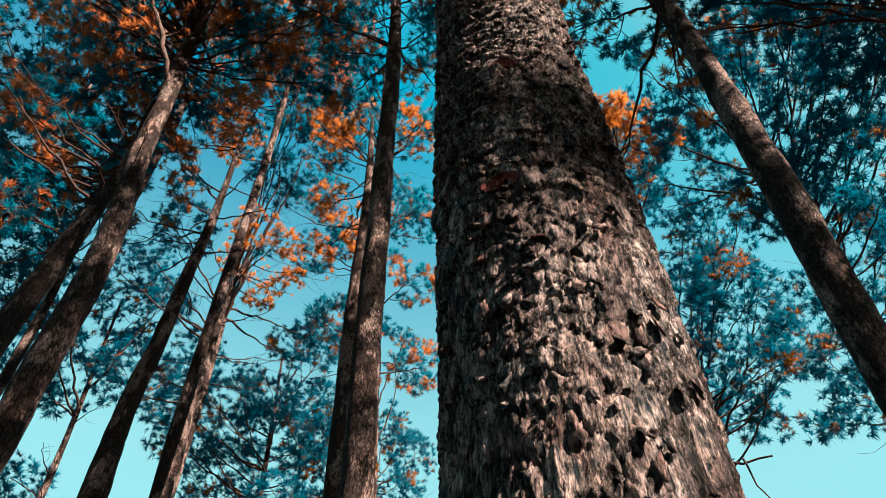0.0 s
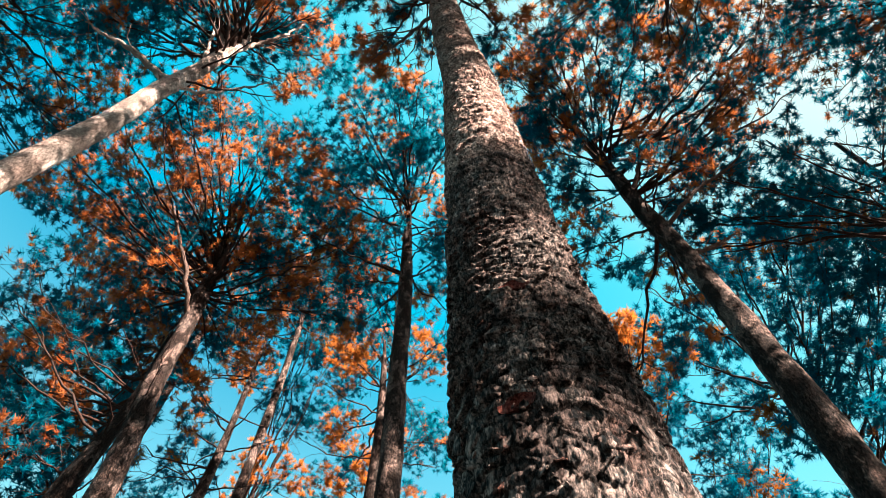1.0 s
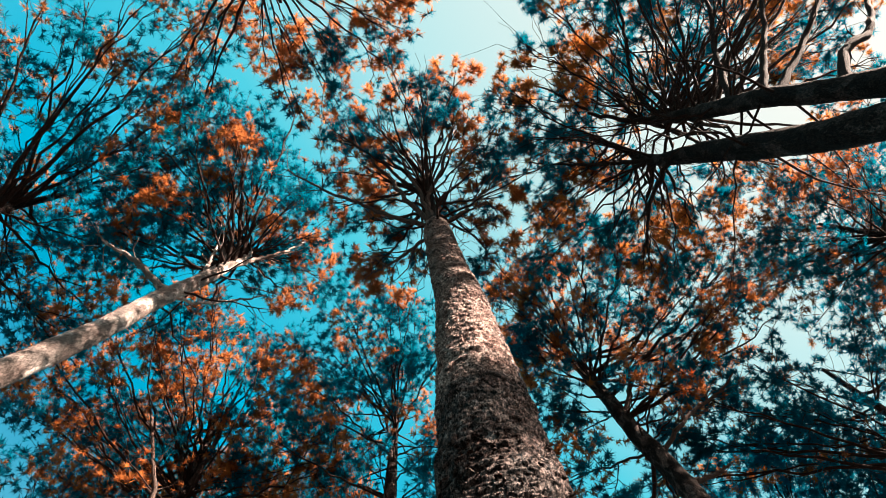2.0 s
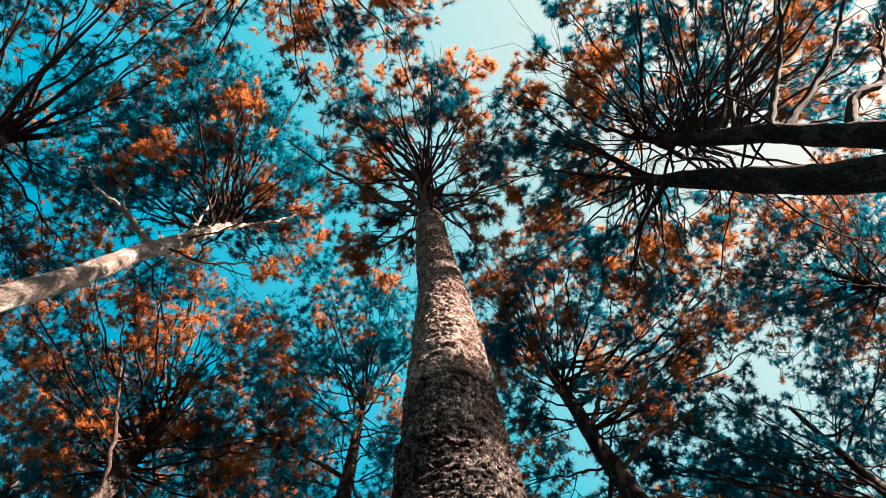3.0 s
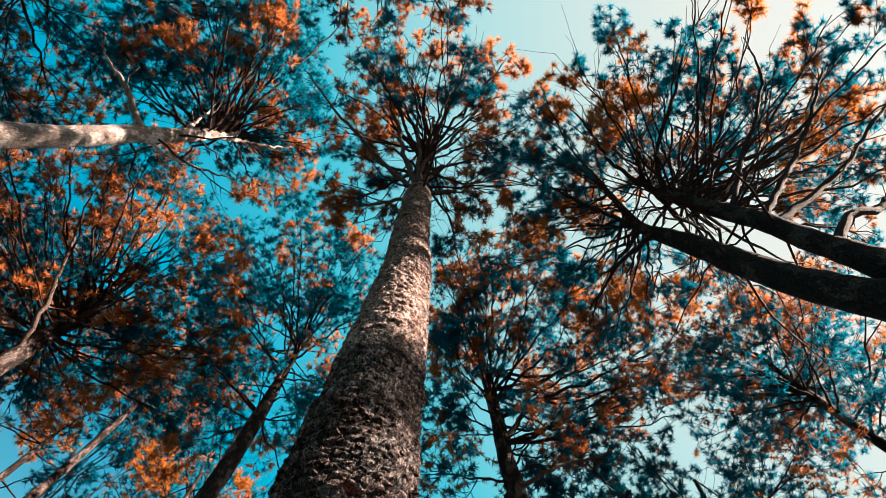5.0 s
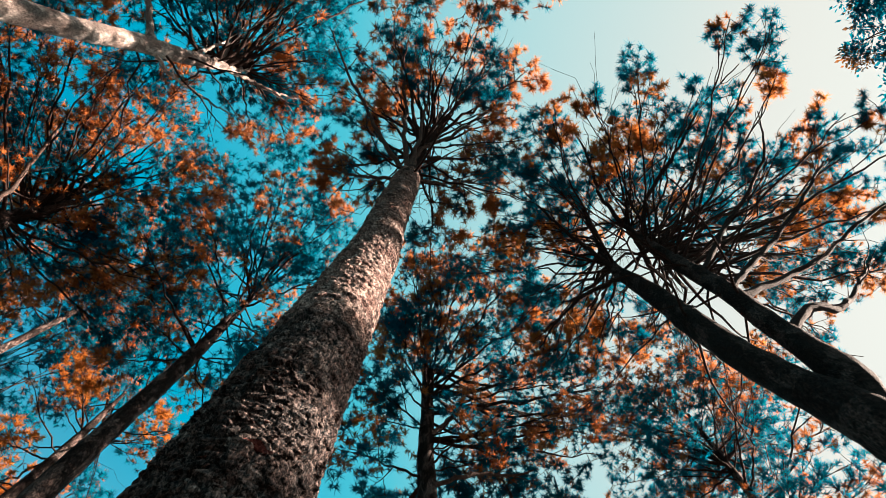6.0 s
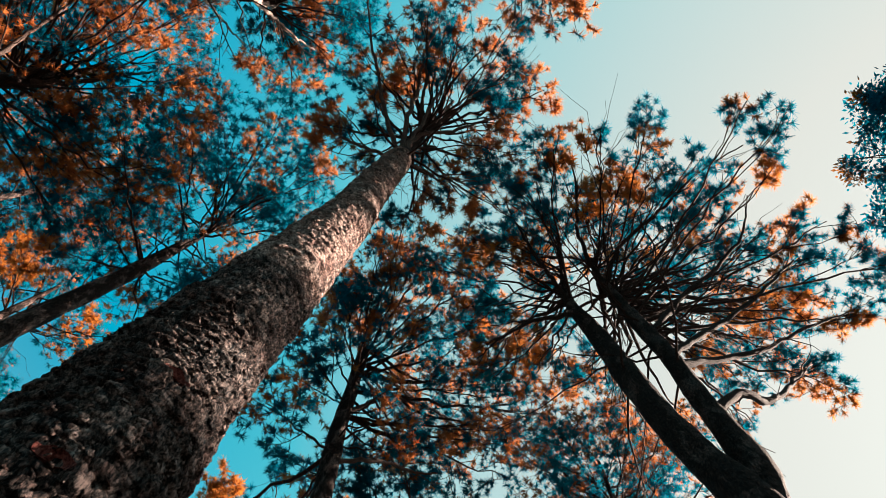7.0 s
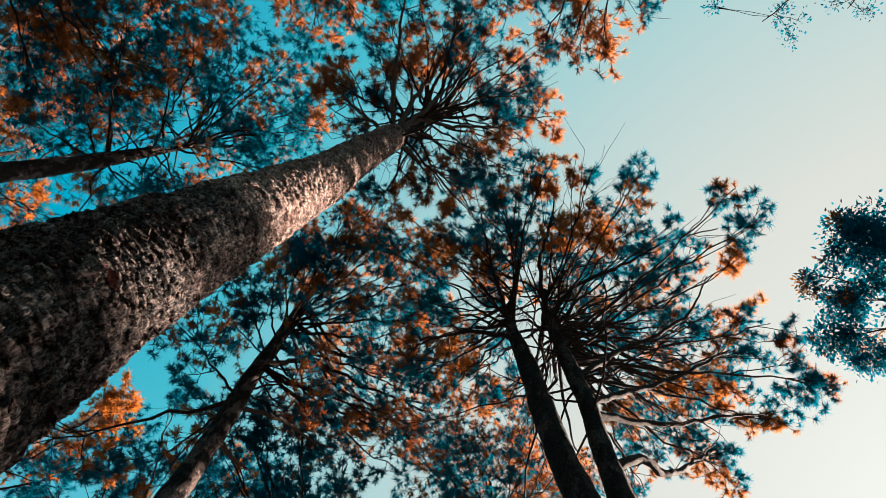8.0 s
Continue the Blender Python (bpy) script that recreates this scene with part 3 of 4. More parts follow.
leaning_tree = tree(4, "pine with a leaning mottled trunk and an orange-brown crown", [[(2.74, 3.44, 0.0, 0.17), (2.74, 3.44, 4.3, 0.142), (2.78, 3.41, 5.6, 0.142), (2.79, 3.40, 6.7, 0.138), (2.80, 3.395, 8.2, 0.125), (2.77, 3.37, 9.1, 0.122), (2.69, 3.32, 10.0, 0.115), (2.63, 3.22, 11.1, 0.103), (2.54, 3.12, 12.1, 0.088), (2.38, 2.95, 12.8, 0.07), (2.2, 2.4, 13.8, 0.025)]], [
    (3.4, 1.9, 13, 1.02), (2.1, 2.6, 12, 0.84), (4.1, 2.3, 12, 0.95), (3, 3.1, 10.5, 0.91), (4.9, 2.4, 12, 0.77), (2.4, 1.9, 13.2, 0.72), (4, 3.1, 11, 0.71),
    (1.8, 1.5, 13, 0.7), (2.7, 1, 13, 0.6), (4.2, 1.4, 13.5, 0.85), (5.4, 1.5, 13, 0.73), (1.7, 2.5, 13, 0.6)] + [
    (1.8, 3.8, 10, 0.63), (2.6, 3.7, 10, 0.71), (1.8, 3, 12, 0.56), (1.7, 3.4, 11, 0.47), (1.6, 1.9, 13, 0.5), (2.4, 2.3, 12.5, 0.58), (2.1, 3.6, 11, 0.52),
    (1.5, 2.5, 13, 0.45), (1.6, 3, 12.5, 0.48), (1.4, 1.9, 13.2, 0.35), (1.4, 2.1, 12.5, 0.43), (1.8, 2.5, 12, 0.42), (2.1, 3.2, 11, 0.43), (1.1, 1.6, 13, 0.4),
    (2.9, 6.2, 9.8, 0.5), (3.3, 5.2, 9.5, 0.44), (3.4, 4.4, 9.8, 0.44), (2.1, 6.3, 9.8, 0.41)] + [
    (4.77, 3.45, 13.94, 0.81), (5.5, 2.71, 14.01, 0.65), (2.25, 2.48, 14.05, 0.55), (1.49, 1.74, 13.92, 0.48), (3.35, 2.24, 14.18, 0.62), (4.02, 3.01, 14.16, 0.69), (2.22, 3.52, 14.41, 0.57)], bark_far, needles_warm, density=FULL * 0.95, base=9.8, bare=14)

tree(5, "slender upright pine with sunlit patches on its bark", [[(-0.68, 4.55, 0.0, 0.14), (-0.68, 4.55, 4.0, 0.12), (-0.69, 4.55, 5.5, 0.122), (-0.67, 4.56, 7.0, 0.12), (-0.67, 4.56, 8.2, 0.112), (-0.65, 4.55, 9.5, 0.105), (-0.645, 4.52, 10.6, 0.103), (-0.65, 4.47, 11.5, 0.088), (-0.64, 4.26, 12.4, 0.065), (-0.6, 3.9, 13.6, 0.025)]], [
    (-1.1, 2.9, 13.5, 1.05), (-1.4, 3.9, 13, 0.92), (-0.3, 3.5, 13, 0.71), (-0.6, 4.4, 11.5, 0.82), (-1.4, 4.6, 11.8, 0.66), (-2.2, 3, 14, 0.66), (-0.8, 2.3, 14, 0.65),
    (-0.2, 2.8, 13.5, 0.63), (-2.2, 3.8, 13, 0.72), (-1.3, 4.9, 11, 0.79), (-0.2, 4.4, 12.5, 0.59), (-1.7, 2.4, 14, 0.54), (-0.5, 4.8, 11, 0.61), (-0.2, 3.1, 13, 0.6),
    (-0.3, 2.2, 13.5, 0.47), (-0.3, 4, 12.5, 0.59), (-0.2, 4.7, 11.5, 0.55), (-2.5, 4, 11.5, 0.54), (-1.9, 3.8, 12, 0.47), (-0.6, 3, 13, 0.4)] + [
    (-1.32, 3.39, 14.21, 0.67), (-0.56, 2.87, 14.28, 0.66), (-1.91, 4.22, 14.2, 0.63), (-1.41, 5.07, 14.3, 0.58), (-0.54, 3.88, 14.17, 0.56)], bark_far, needles, density=FULL * 0.8, base=11.0, bare=12)

tree(6, "thin reddish pine close behind the slender one", [[(-1.28, 6.89, 0.0, 0.13), (-1.28, 6.885, 5.5, 0.107), (-1.285, 6.88, 8.0, 0.104), (-1.24, 6.885, 9.7, 0.088), (-1.26, 6.87, 11.5, 0.06), (-1.3, 6.8, 12.8, 0.025)]], [
    (-1.9, 6.8, 12.4, 0.55), (-0.7, 6.9, 12.6, 0.5), (-1.9, 7.4, 10.9, 0.45)] + [
    (-1.84, 8.7, 11.53, 0.36), (-1.67, 5.87, 11.21, 0.34), (-2.26, 8.99, 11.45, 0.29)], bark_far, needles_gold, base=9.6, bare=10)

curving_tree = tree(7, "tall pine with a curving trunk and a wide rust-orange crown", [[(-3.66, 4.77, 0.0, 0.17), (-3.66, 4.77, 5.2, 0.148), (-3.63, 4.79, 6.5, 0.142), (-3.65, 4.755, 7.4, 0.135), (-3.74, 4.68, 8.6, 0.125), (-3.77, 4.655, 9.7, 0.12), (-3.83, 4.605, 11.0, 0.122), (-3.85, 4.58, 11.9, 0.11), (-3.9, 4.3, 12.8, 0.06), (-3.8, 3.8, 14.0, 0.025)]], [
    (-3.7, 3.2, 13, 1.33), (-4.6, 4.1, 12.5, 1.31), (-2.7, 4.3, 12.5, 1.09), (-4.4, 4.9, 11.3, 1.21), (-2.6, 3.2, 13.5, 0.63), (-5.7, 4.3, 12.5, 1.03), (-2.9, 4.9, 11.5, 0.93),
    (-4.1, 2.4, 13, 0.92), (-5.2, 2.9, 13, 1.14), (-6.1, 2.9, 12.5, 1.11), (-5, 4.9, 11, 1.01), (-3.4, 5.1, 11, 0.99), (-2.1, 5, 11.5, 0.93), (-1.8, 4.2, 12, 0.66),
    (-4.8, 5.5, 11, 0.83), (-3.5, 4.3, 12, 0.77), (-6.3, 3.1, 12, 0.59), (-5.3, 3.7, 11.5, 0.66)] + [
    (-2.78, 3.33, 13.87, 0.72), (-3.72, 3.09, 14.3, 0.69), (-4.68, 3.77, 14.3, 0.71), (-5.91, 4.51, 14.2, 0.87), (-6.32, 5.61, 14.12, 0.9), (-2.79, 4.34, 13.89, 0.68), (-3.09, 5.99, 13.84, 0.83),
    (-4.34, 7.48, 13.87, 0.76), (-2.15, 6.19, 13.74, 0.58), (-3.94, 5.63, 14.16, 0.73)], bark_far, needles_warm, density=FULL * 0.85, base=11.0, bare=14)

tree(8, "pine with a blotched sunlit trunk beside the curving one", [[(-4.37, 4.95, 0.0, 0.17), (-4.37, 4.95, 5.8, 0.135), (-4.30, 5.01, 6.8, 0.122), (-4.24, 5.06, 7.8, 0.108), (-4.20, 5.09, 8.4, 0.09), (-4.3, 5.1, 10.6, 0.035)]], [
    (-5.5, 5.1, 9.6, 0.96), (-4.9, 5, 7.8, 0.66), (-5.3, 5.4, 11.1, 0.68), (-4.1, 5.7, 9.9, 0.49), (-5.6, 4.2, 9.3, 0.65), (-5.8, 5.5, 9.3, 0.7), (-5.7, 6.3, 10, 0.77),
    (-6.1, 5.1, 9.8, 0.63), (-5.5, 5.9, 10.4, 0.67)], bark_far, needles, base=7.6, bare=8)

tree(9, "thin half-bare pine with sparse twigs", [[(-3.96, 6.95, 0.0, 0.17), (-3.96, 6.95, 5.4, 0.147), (-3.97, 6.95, 6.3, 0.126), (-3.90, 6.99, 7.4, 0.11), (-3.86, 7.0, 8.6, 0.092), (-3.81, 7.04, 9.8, 0.076), (-3.79, 7.04, 10.9, 0.058), (-3.8, 7.0, 13.0, 0.02)]], [
    (-4.2, 7.4, 13.2, 0.72), (-4.2, 6.8, 10.6, 0.4)] + [
    (-4.58, 6.56, 11.55, 0.32), (-4.5, 6.93, 11.21, 0.24), (-4.69, 6.22, 11.57, 0.27)], bark_far, needles_gold, base=8.8, bare=22)

tree(10, "small pine with a bright orange crown", [[(-4.38, 9.53, 0.0, 0.16), (-4.38, 9.53, 7.0, 0.14), (-4.37, 9.53, 8.2, 0.114), (-4.34, 9.55, 9.4, 0.084), (-4.32, 9.65, 10.9, 0.056), (-4.2, 9.9, 12.6, 0.025)]], [
    (-3.86, 8.92, 11.96, 0.6), (-4.34, 9.86, 12.13, 0.57), (-3.31, 9.15, 11.84, 0.42), (-3.41, 10.34, 11.88, 0.41), (-4.25, 11.09, 12.29, 0.47), (-3.06, 9.97, 12.01, 0.22)], bark_far, needles_gold, density=FULL * 0.9, base=8.6, bare=14)

tree(11, "pine with a drooping brown and blue-green crown", [[(-5.9, 0.3, 0.0, 0.15), (-5.9, 0.3, 6.0, 0.115), (-5.7, 0.2, 10.0, 0.07), (-5.4, -0.1, 12.4, 0.03)]], [
    (-5.4, 1.2, 11, 1.03), (-4.8, 0, 11.5, 1.06), (-4.7, -1.2, 12, 1.19), (-5.8, -0.8, 11.5, 1.17), (-6.5, 0.6, 11, 1.14), (-4, -0.8, 12.5, 0.86), (-4.1, -1.7, 13, 0.79),
    (-5, 1.7, 11.5, 0.81), (-5.7, 2.2, 11, 0.88), (-6.1, 0.2, 11.5, 0.9), (-5.4, -2.4, 11.5, 0.99), (-4.5, -2.6, 12, 0.93), (-6.3, -1.6, 11, 0.96), (-3.6, -2.7, 12.3, 0.56)] + [
    (-6.61, -0.14, 13.29, 0.91), (-5.39, -0.59, 12.94, 0.64), (-6.24, 1.32, 12.74, 0.76), (-5.68, 0.22, 13.08, 0.65)], bark_far, needles, base=8.6, density=FULL * 0.58)

tree(12, "pine with hanging sprays of golden-orange and blue-green needles", [[(-2.4, -4.0, 0.0, 0.16), (-2.4, -4.0, 6.0, 0.12), (-2.3, -3.6, 10.0, 0.075), (-2.2, -3.0, 12.6, 0.03)]], [
    (-2.39, -2.52, 12.69, 0.79), (-1.6, -2.13, 12.15, 0.61), (-0.94, -2.2, 12.58, 0.52), (-0.37, -2.57, 12.35, 0.42), (-1.98, -1.63, 12.19, 0.51), (-1.25, -2.58, 12.28, 0.52), (-2.79, -2.85, 12.56, 0.59),
    (-0.5, -2.02, 12.62, 0.3), (-1.81, -1.15, 12.13, 0.24), (-1.12, -1.83, 12.47, 0.52), (-0.76, -2.31, 12.13, 0.46), (-0.45, -2.96, 12.53, 0.43), (-0, -2.89, 12.3, 0.26), (-0.67, -3.5, 12.63, 0.35),
    (-0.67, -3.88, 12.69, 0.18), (-0.46, -2.11, 12.4, 0.21), (-1.37, -1.37, 12.7, 0.48)] + [
    (-3.37, -2.6, 12.93, 0.62), (-3.7, -1.97, 12.98, 0.57), (-4.17, -1.99, 13.01, 0.52), (-3.98, -1.06, 13.09, 0.47)],
    bark_far, needles_warm, density=FULL * 0.9, blade=(30, 0.105, 0.0130), base=9.0)

tree(13, "pine with sparse golden-brown tufts beyond the forked pine", [[(6.6, 0.9, 0.0, 0.14), (6.6, 0.9, 6.0, 0.105), (6.5, 0.9, 10.0, 0.06), (6.5, 0.8, 12.4, 0.025)]], [
    (6.8, 1.1, 12, 1.1), (7.4, 0.1, 12.5, 0.94), (5.7, 0.6, 11, 0.99), (6.4, -0.5, 10.5, 0.97), (6, 1.9, 11.5, 0.76), (5.1, 1.2, 11.5, 0.65), (5.6, 1.6, 12.5, 0.61),
    # second list: unseen low foliage, added to shade the leaning pine's trunk
    (6.1, 0.5, 12, 0.78), (7.4, 1.4, 11.5, 0.88), (7.7, 0.6, 12, 0.91)] + [(6.8, 0.6, 7.6, 1.1), (7.3, -0.1, 6.6, 1.0), (6.8, 0.6, 9.0, 1.1), (7.8, -0.6, 9.2, 1.1), (7.6, 0.4, 8.8, 0.9)] + [
    (5.84, 1.91, 13.49, 0.68), (6.72, 1.24, 13.47, 0.81), (7.88, 0.9, 13.19, 0.83), (8.7, 1.54, 13.11, 0.74), (7.71, 1.99, 13.42, 0.72)],
    bark_far, needles, density=FULL * 0.8, blade=(30, 0.105, 0.0130), base=8.4, bare=12)

tree(14, "dense dark blue-green pine", [[(6.4, 3.6, 0.0, 0.15), (6.4, 3.6, 6.0, 0.12), (6.4, 3.4, 10.0, 0.07), (6.5, 3.2, 12.2, 0.03)]], [
    (6.5, 3.3, 11.5, 1.17), (5.3, 3.7, 11.5, 0.86), (7.7, 2.8, 12, 1.14), (6.6, 3.4, 10.5, 1), (4.2, 3.8, 10.5, 0.77), (3.5, 3.9, 10.5, 0.68), (7.8, 2, 12, 0.93),
    (5.2, 3.7, 10.5, 0.79), (4.5, 2.8, 10.5, 0.59), (5.3, 3.4, 10, 0.67), (3.8, 3.3, 10.5, 0.59)], bark_far, needles_dark, density=FULL * 0.75, base=8.6)

tree(15, "dark-leaved tree against the open sky", [[(4.7, -6.6, 0.0, 0.16), (4.7, -6.6, 6.0, 0.12), (4.5, -6.3, 10.0, 0.06), (4.2, -6.2, 12.0, 0.03)]], [
    (3.4, -5.32, 10.89, 0.48), (3.2, -5.59, 10.75, 0.4), (4.36, -5.1, 11.06, 0.35), (4.15, -5.34, 10.72, 0.44), (4.74, -4.81, 10.82, 0.35), (5.14, -5.42, 10.94, 0.43), (3.9, -4.76, 11.07, 0.19),
    (3.81, -5.61, 10.79, 0.45), (4.4, -6.9, 10.6, 0.8), (5, -6.6, 10.2, 0.8)],
    bark_far, needles_dark, leafy=True, density=300, blade=(30, 0.16, 0.030), base=8.4, bare=4, name="broadleaf_tree", category="tree")

tree(16, "sparse dark-leaved tree with thin hanging twigs", [[(-0.9, -7.4, 0.0, 0.14), (-0.9, -7.4, 6.0, 0.11), (-0.8, -7.0, 10.0, 0.06), (-0.6, -6.6, 12.0, 0.03)]], [
    (0.02, -5.45, 11.73, 0.25), (0.06, -6.32, 12.22, 0.19), (0.33, -5.39, 11.89, 0.14), (-0.43, -4.6, 12.28, 0.1), (0.33, -6.81, 12.24, 0.15), (-0.9, -6.9, 12.2, 0.5)],
    bark_far, needles_dark, leafy=True, density=90, blade=(16, 0.16, 0.022), base=9.0, bare=0, name="broadleaf_tree", category="tree")

# the heavy limbs that show below the crowns
heavy_limbs(main_tree, limb_bark, [
    [(0.08, 0.46, 8.90, 0.034), (-0.18, 0.20, 9.60, 0.030), (-0.46, -0.13, 10.30, 0.024), (-0.84, -0.49, 11.00, 0.016), (-1.14, -0.98, 11.60, 0.008)],
    [(0.11, 0.42, 8.90, 0.030), (0.03, 0.15, 9.50, 0.026), (0.19, -0.15, 10.00, 0.022), (0.36, -0.62, 10.60, 0.016), (0.53, -1.07, 11.00, 0.008)],
    [(0.02, 0.48, 8.90, 0.034), (-0.30, 0.38, 9.50, 0.028), (-0.81, 0.21, 10.20, 0.022), (-1.45, -0.02, 10.90, 0.016), (-2.05, -0.31, 11.50, 0.008)],
    [(0.07, 0.41, 8.90, 0.026), (-0.12, -0.03, 9.80, 0.022), (-0.41, -0.57, 10.70, 0.016), (-0.77, -1.05, 11.40, 0.008)],
    [(0.02, 0.55, 8.80, 0.024), (-0.30, 0.80, 9.20, 0.018), (-0.70, 1.07, 9.80, 0.010)],
    [(0.16, 0.44, 8.80, 0.022), (0.55, 0.21, 9.20, 0.016), (0.89, -0.11, 9.70, 0.008)]])
heavy_limbs(pale_tree, bark_pale_lit, [
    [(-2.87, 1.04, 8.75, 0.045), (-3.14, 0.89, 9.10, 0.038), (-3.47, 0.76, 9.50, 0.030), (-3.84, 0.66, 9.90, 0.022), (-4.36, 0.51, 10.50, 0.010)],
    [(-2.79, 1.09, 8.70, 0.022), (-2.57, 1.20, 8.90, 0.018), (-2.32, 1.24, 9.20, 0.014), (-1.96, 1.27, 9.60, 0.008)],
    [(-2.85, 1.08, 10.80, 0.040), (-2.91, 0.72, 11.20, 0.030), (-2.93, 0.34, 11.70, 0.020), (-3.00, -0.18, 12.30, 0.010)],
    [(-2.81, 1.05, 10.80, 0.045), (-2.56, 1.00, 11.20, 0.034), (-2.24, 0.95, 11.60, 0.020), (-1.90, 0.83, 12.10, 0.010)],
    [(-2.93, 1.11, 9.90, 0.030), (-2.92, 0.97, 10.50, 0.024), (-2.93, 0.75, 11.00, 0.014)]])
heavy_limbs(forked_tree, limb_backlit, [
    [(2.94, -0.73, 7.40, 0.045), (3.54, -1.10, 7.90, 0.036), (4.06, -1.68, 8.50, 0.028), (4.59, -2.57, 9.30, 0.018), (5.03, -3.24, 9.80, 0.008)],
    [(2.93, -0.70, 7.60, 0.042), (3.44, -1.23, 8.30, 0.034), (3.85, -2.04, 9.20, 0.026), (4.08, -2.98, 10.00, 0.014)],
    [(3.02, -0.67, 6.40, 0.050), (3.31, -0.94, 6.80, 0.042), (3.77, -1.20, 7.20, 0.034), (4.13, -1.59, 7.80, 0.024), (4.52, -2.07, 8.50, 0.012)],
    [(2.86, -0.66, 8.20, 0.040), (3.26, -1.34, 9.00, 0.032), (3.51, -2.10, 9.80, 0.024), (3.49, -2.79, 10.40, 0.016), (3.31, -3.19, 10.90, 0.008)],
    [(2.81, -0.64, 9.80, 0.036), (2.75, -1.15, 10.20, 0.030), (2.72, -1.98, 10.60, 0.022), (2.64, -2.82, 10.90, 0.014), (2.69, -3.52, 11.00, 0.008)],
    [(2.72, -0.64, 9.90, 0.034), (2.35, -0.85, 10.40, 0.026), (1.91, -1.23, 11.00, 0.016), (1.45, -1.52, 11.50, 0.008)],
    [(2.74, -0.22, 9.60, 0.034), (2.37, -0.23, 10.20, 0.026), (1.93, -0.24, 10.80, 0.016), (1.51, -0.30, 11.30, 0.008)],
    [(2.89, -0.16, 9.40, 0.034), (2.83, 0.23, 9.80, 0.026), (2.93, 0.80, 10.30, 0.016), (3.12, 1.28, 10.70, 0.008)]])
heavy_limbs(leaning_tree, limb_bark, [
    [(2.92, 3.45, 8.70, 0.035), (3.18, 3.44, 8.90, 0.027), (3.55, 3.42, 9.20, 0.015)],
    [(2.60, 3.24, 10.40, 0.045), (3.05, 2.84, 11.20, 0.034), (3.69, 2.62, 11.80, 0.024), (4.51, 2.43, 12.40, 0.012)],
    [(2.51, 3.05, 12.20, 0.045), (2.18, 2.68, 12.70, 0.034), (1.87, 2.17, 13.30, 0.022), (1.68, 1.67, 13.80, 0.010)],
    [(2.81, 3.31, 9.30, 0.034), (3.21, 3.03, 9.70, 0.028), (3.87, 2.85, 10.20, 0.018), (4.34, 2.70, 10.70, 0.009)]])
heavy_limbs(curving_tree, limb_bark, [
    [(-3.71, 4.50, 10.00, 0.040), (-3.90, 4.21, 10.60, 0.036), (-4.16, 3.90, 11.30, 0.030), (-4.44, 3.61, 12.00, 0.022), (-4.70, 3.38, 12.60, 0.012)],
    [(-3.95, 4.59, 11.60, 0.050), (-3.61, 4.25, 12.10, 0.042), (-3.48, 3.82, 12.60, 0.030), (-3.30, 3.31, 13.20, 0.016)],
    [(-3.93, 4.65, 11.40, 0.045), (-4.12, 3.99, 12.30, 0.034), (-4.41, 3.27, 13.20, 0.020)]])

# farther trees of the wood
def far_tree(seed, green, masses, at=None, full=0.85, blade=(24, 0.130, 0.0200)):
    high, low_ = max(m[2] for m in masses), min(m[2] for m in masses)
    x, y = sum(m[0] for m in masses) / len(masses) + 0.2, sum(m[1] for m in masses) / len(masses) + 0.3
    x, y = at or (x, y)
    stem = [(x, y, 0.0, 0.12), (x, y, 0.5 * low_, 0.09), (x + 0.1, y, low_ - 0.5, 0.065), (x, y - 0.1, high, 0.025)]
    words = "distant pine, its needles brown and blue-green" if green is needles else "distant pine, sunlight put into its bright orange needles" if green is needles_gold else "dark blue-green pine among the distant and added shade trees"
    tree(seed, words, [stem], masses, bark_far, green, density=FULL * full, base=low_ - 1.0, sides=14, blade=blade, bare=5, twigs=False)


far_tree(21, needles_dark, [
    (-4.4, 15.4, 11.2, 1.39), (-5.3, 14, 11.5, 1.04), (-3.6, 15.6, 12.4, 0.81), (-5.5, 15, 9.9, 1.17), (-6.1, 13.7, 10.2, 0.99), (-3.4, 15.6, 10.2, 1.05), (-3.6, 14.6, 13.6, 0.97),
    (-4.4, 13.3, 11, 0.98), (-6.7, 13.4, 11, 0.86)])
far_tree(22, needles, [
    (-2.5, 11.7, 14.9, 0.69), (-3.4, 11.5, 16.4, 0.81), (-2.5, 11.7, 11.9, 0.81), (-0.7, 13, 11.5, 0.83), (-0.6, 12, 13.2, 0.71), (-1.4, 11.9, 13.8, 0.58), (-1.2, 10.9, 15.3, 0.75),
    (-3.5, 12.5, 15.1, 0.8), (-2, 12.8, 12.9, 0.59)])
far_tree(23, needles_gold, [
    (3.59, 7.01, 12.58, 0.57), (4.28, 7.07, 12.24, 0.34), (3.88, 8.08, 12.58, 0.5), (3.35, 6.63, 12.48, 0.36), (3.01, 6.64, 12.61, 0.31), (4.09, 7.56, 12.41, 0.41), (3.81, 8.99, 12.62, 0.44)], (3.56, 8.8))
far_tree(24, needles_dark, [
    (6.1, 10.3, 12.8, 1.22), (6.1, 10.4, 10.7, 1.23), (5.3, 10.8, 11.8, 0.79), (6, 10.4, 9.3, 0.81), (5.2, 10.8, 9.9, 0.72), (5.6, 12.8, 9.9, 0.8), (6.4, 12.5, 9.9, 0.79),
    (7.1, 10.9, 10.2, 0.88), (5.5, 9.5, 10.9, 0.83), (6.6, 12.3, 9.3, 0.64)], (5.3, 11.9))
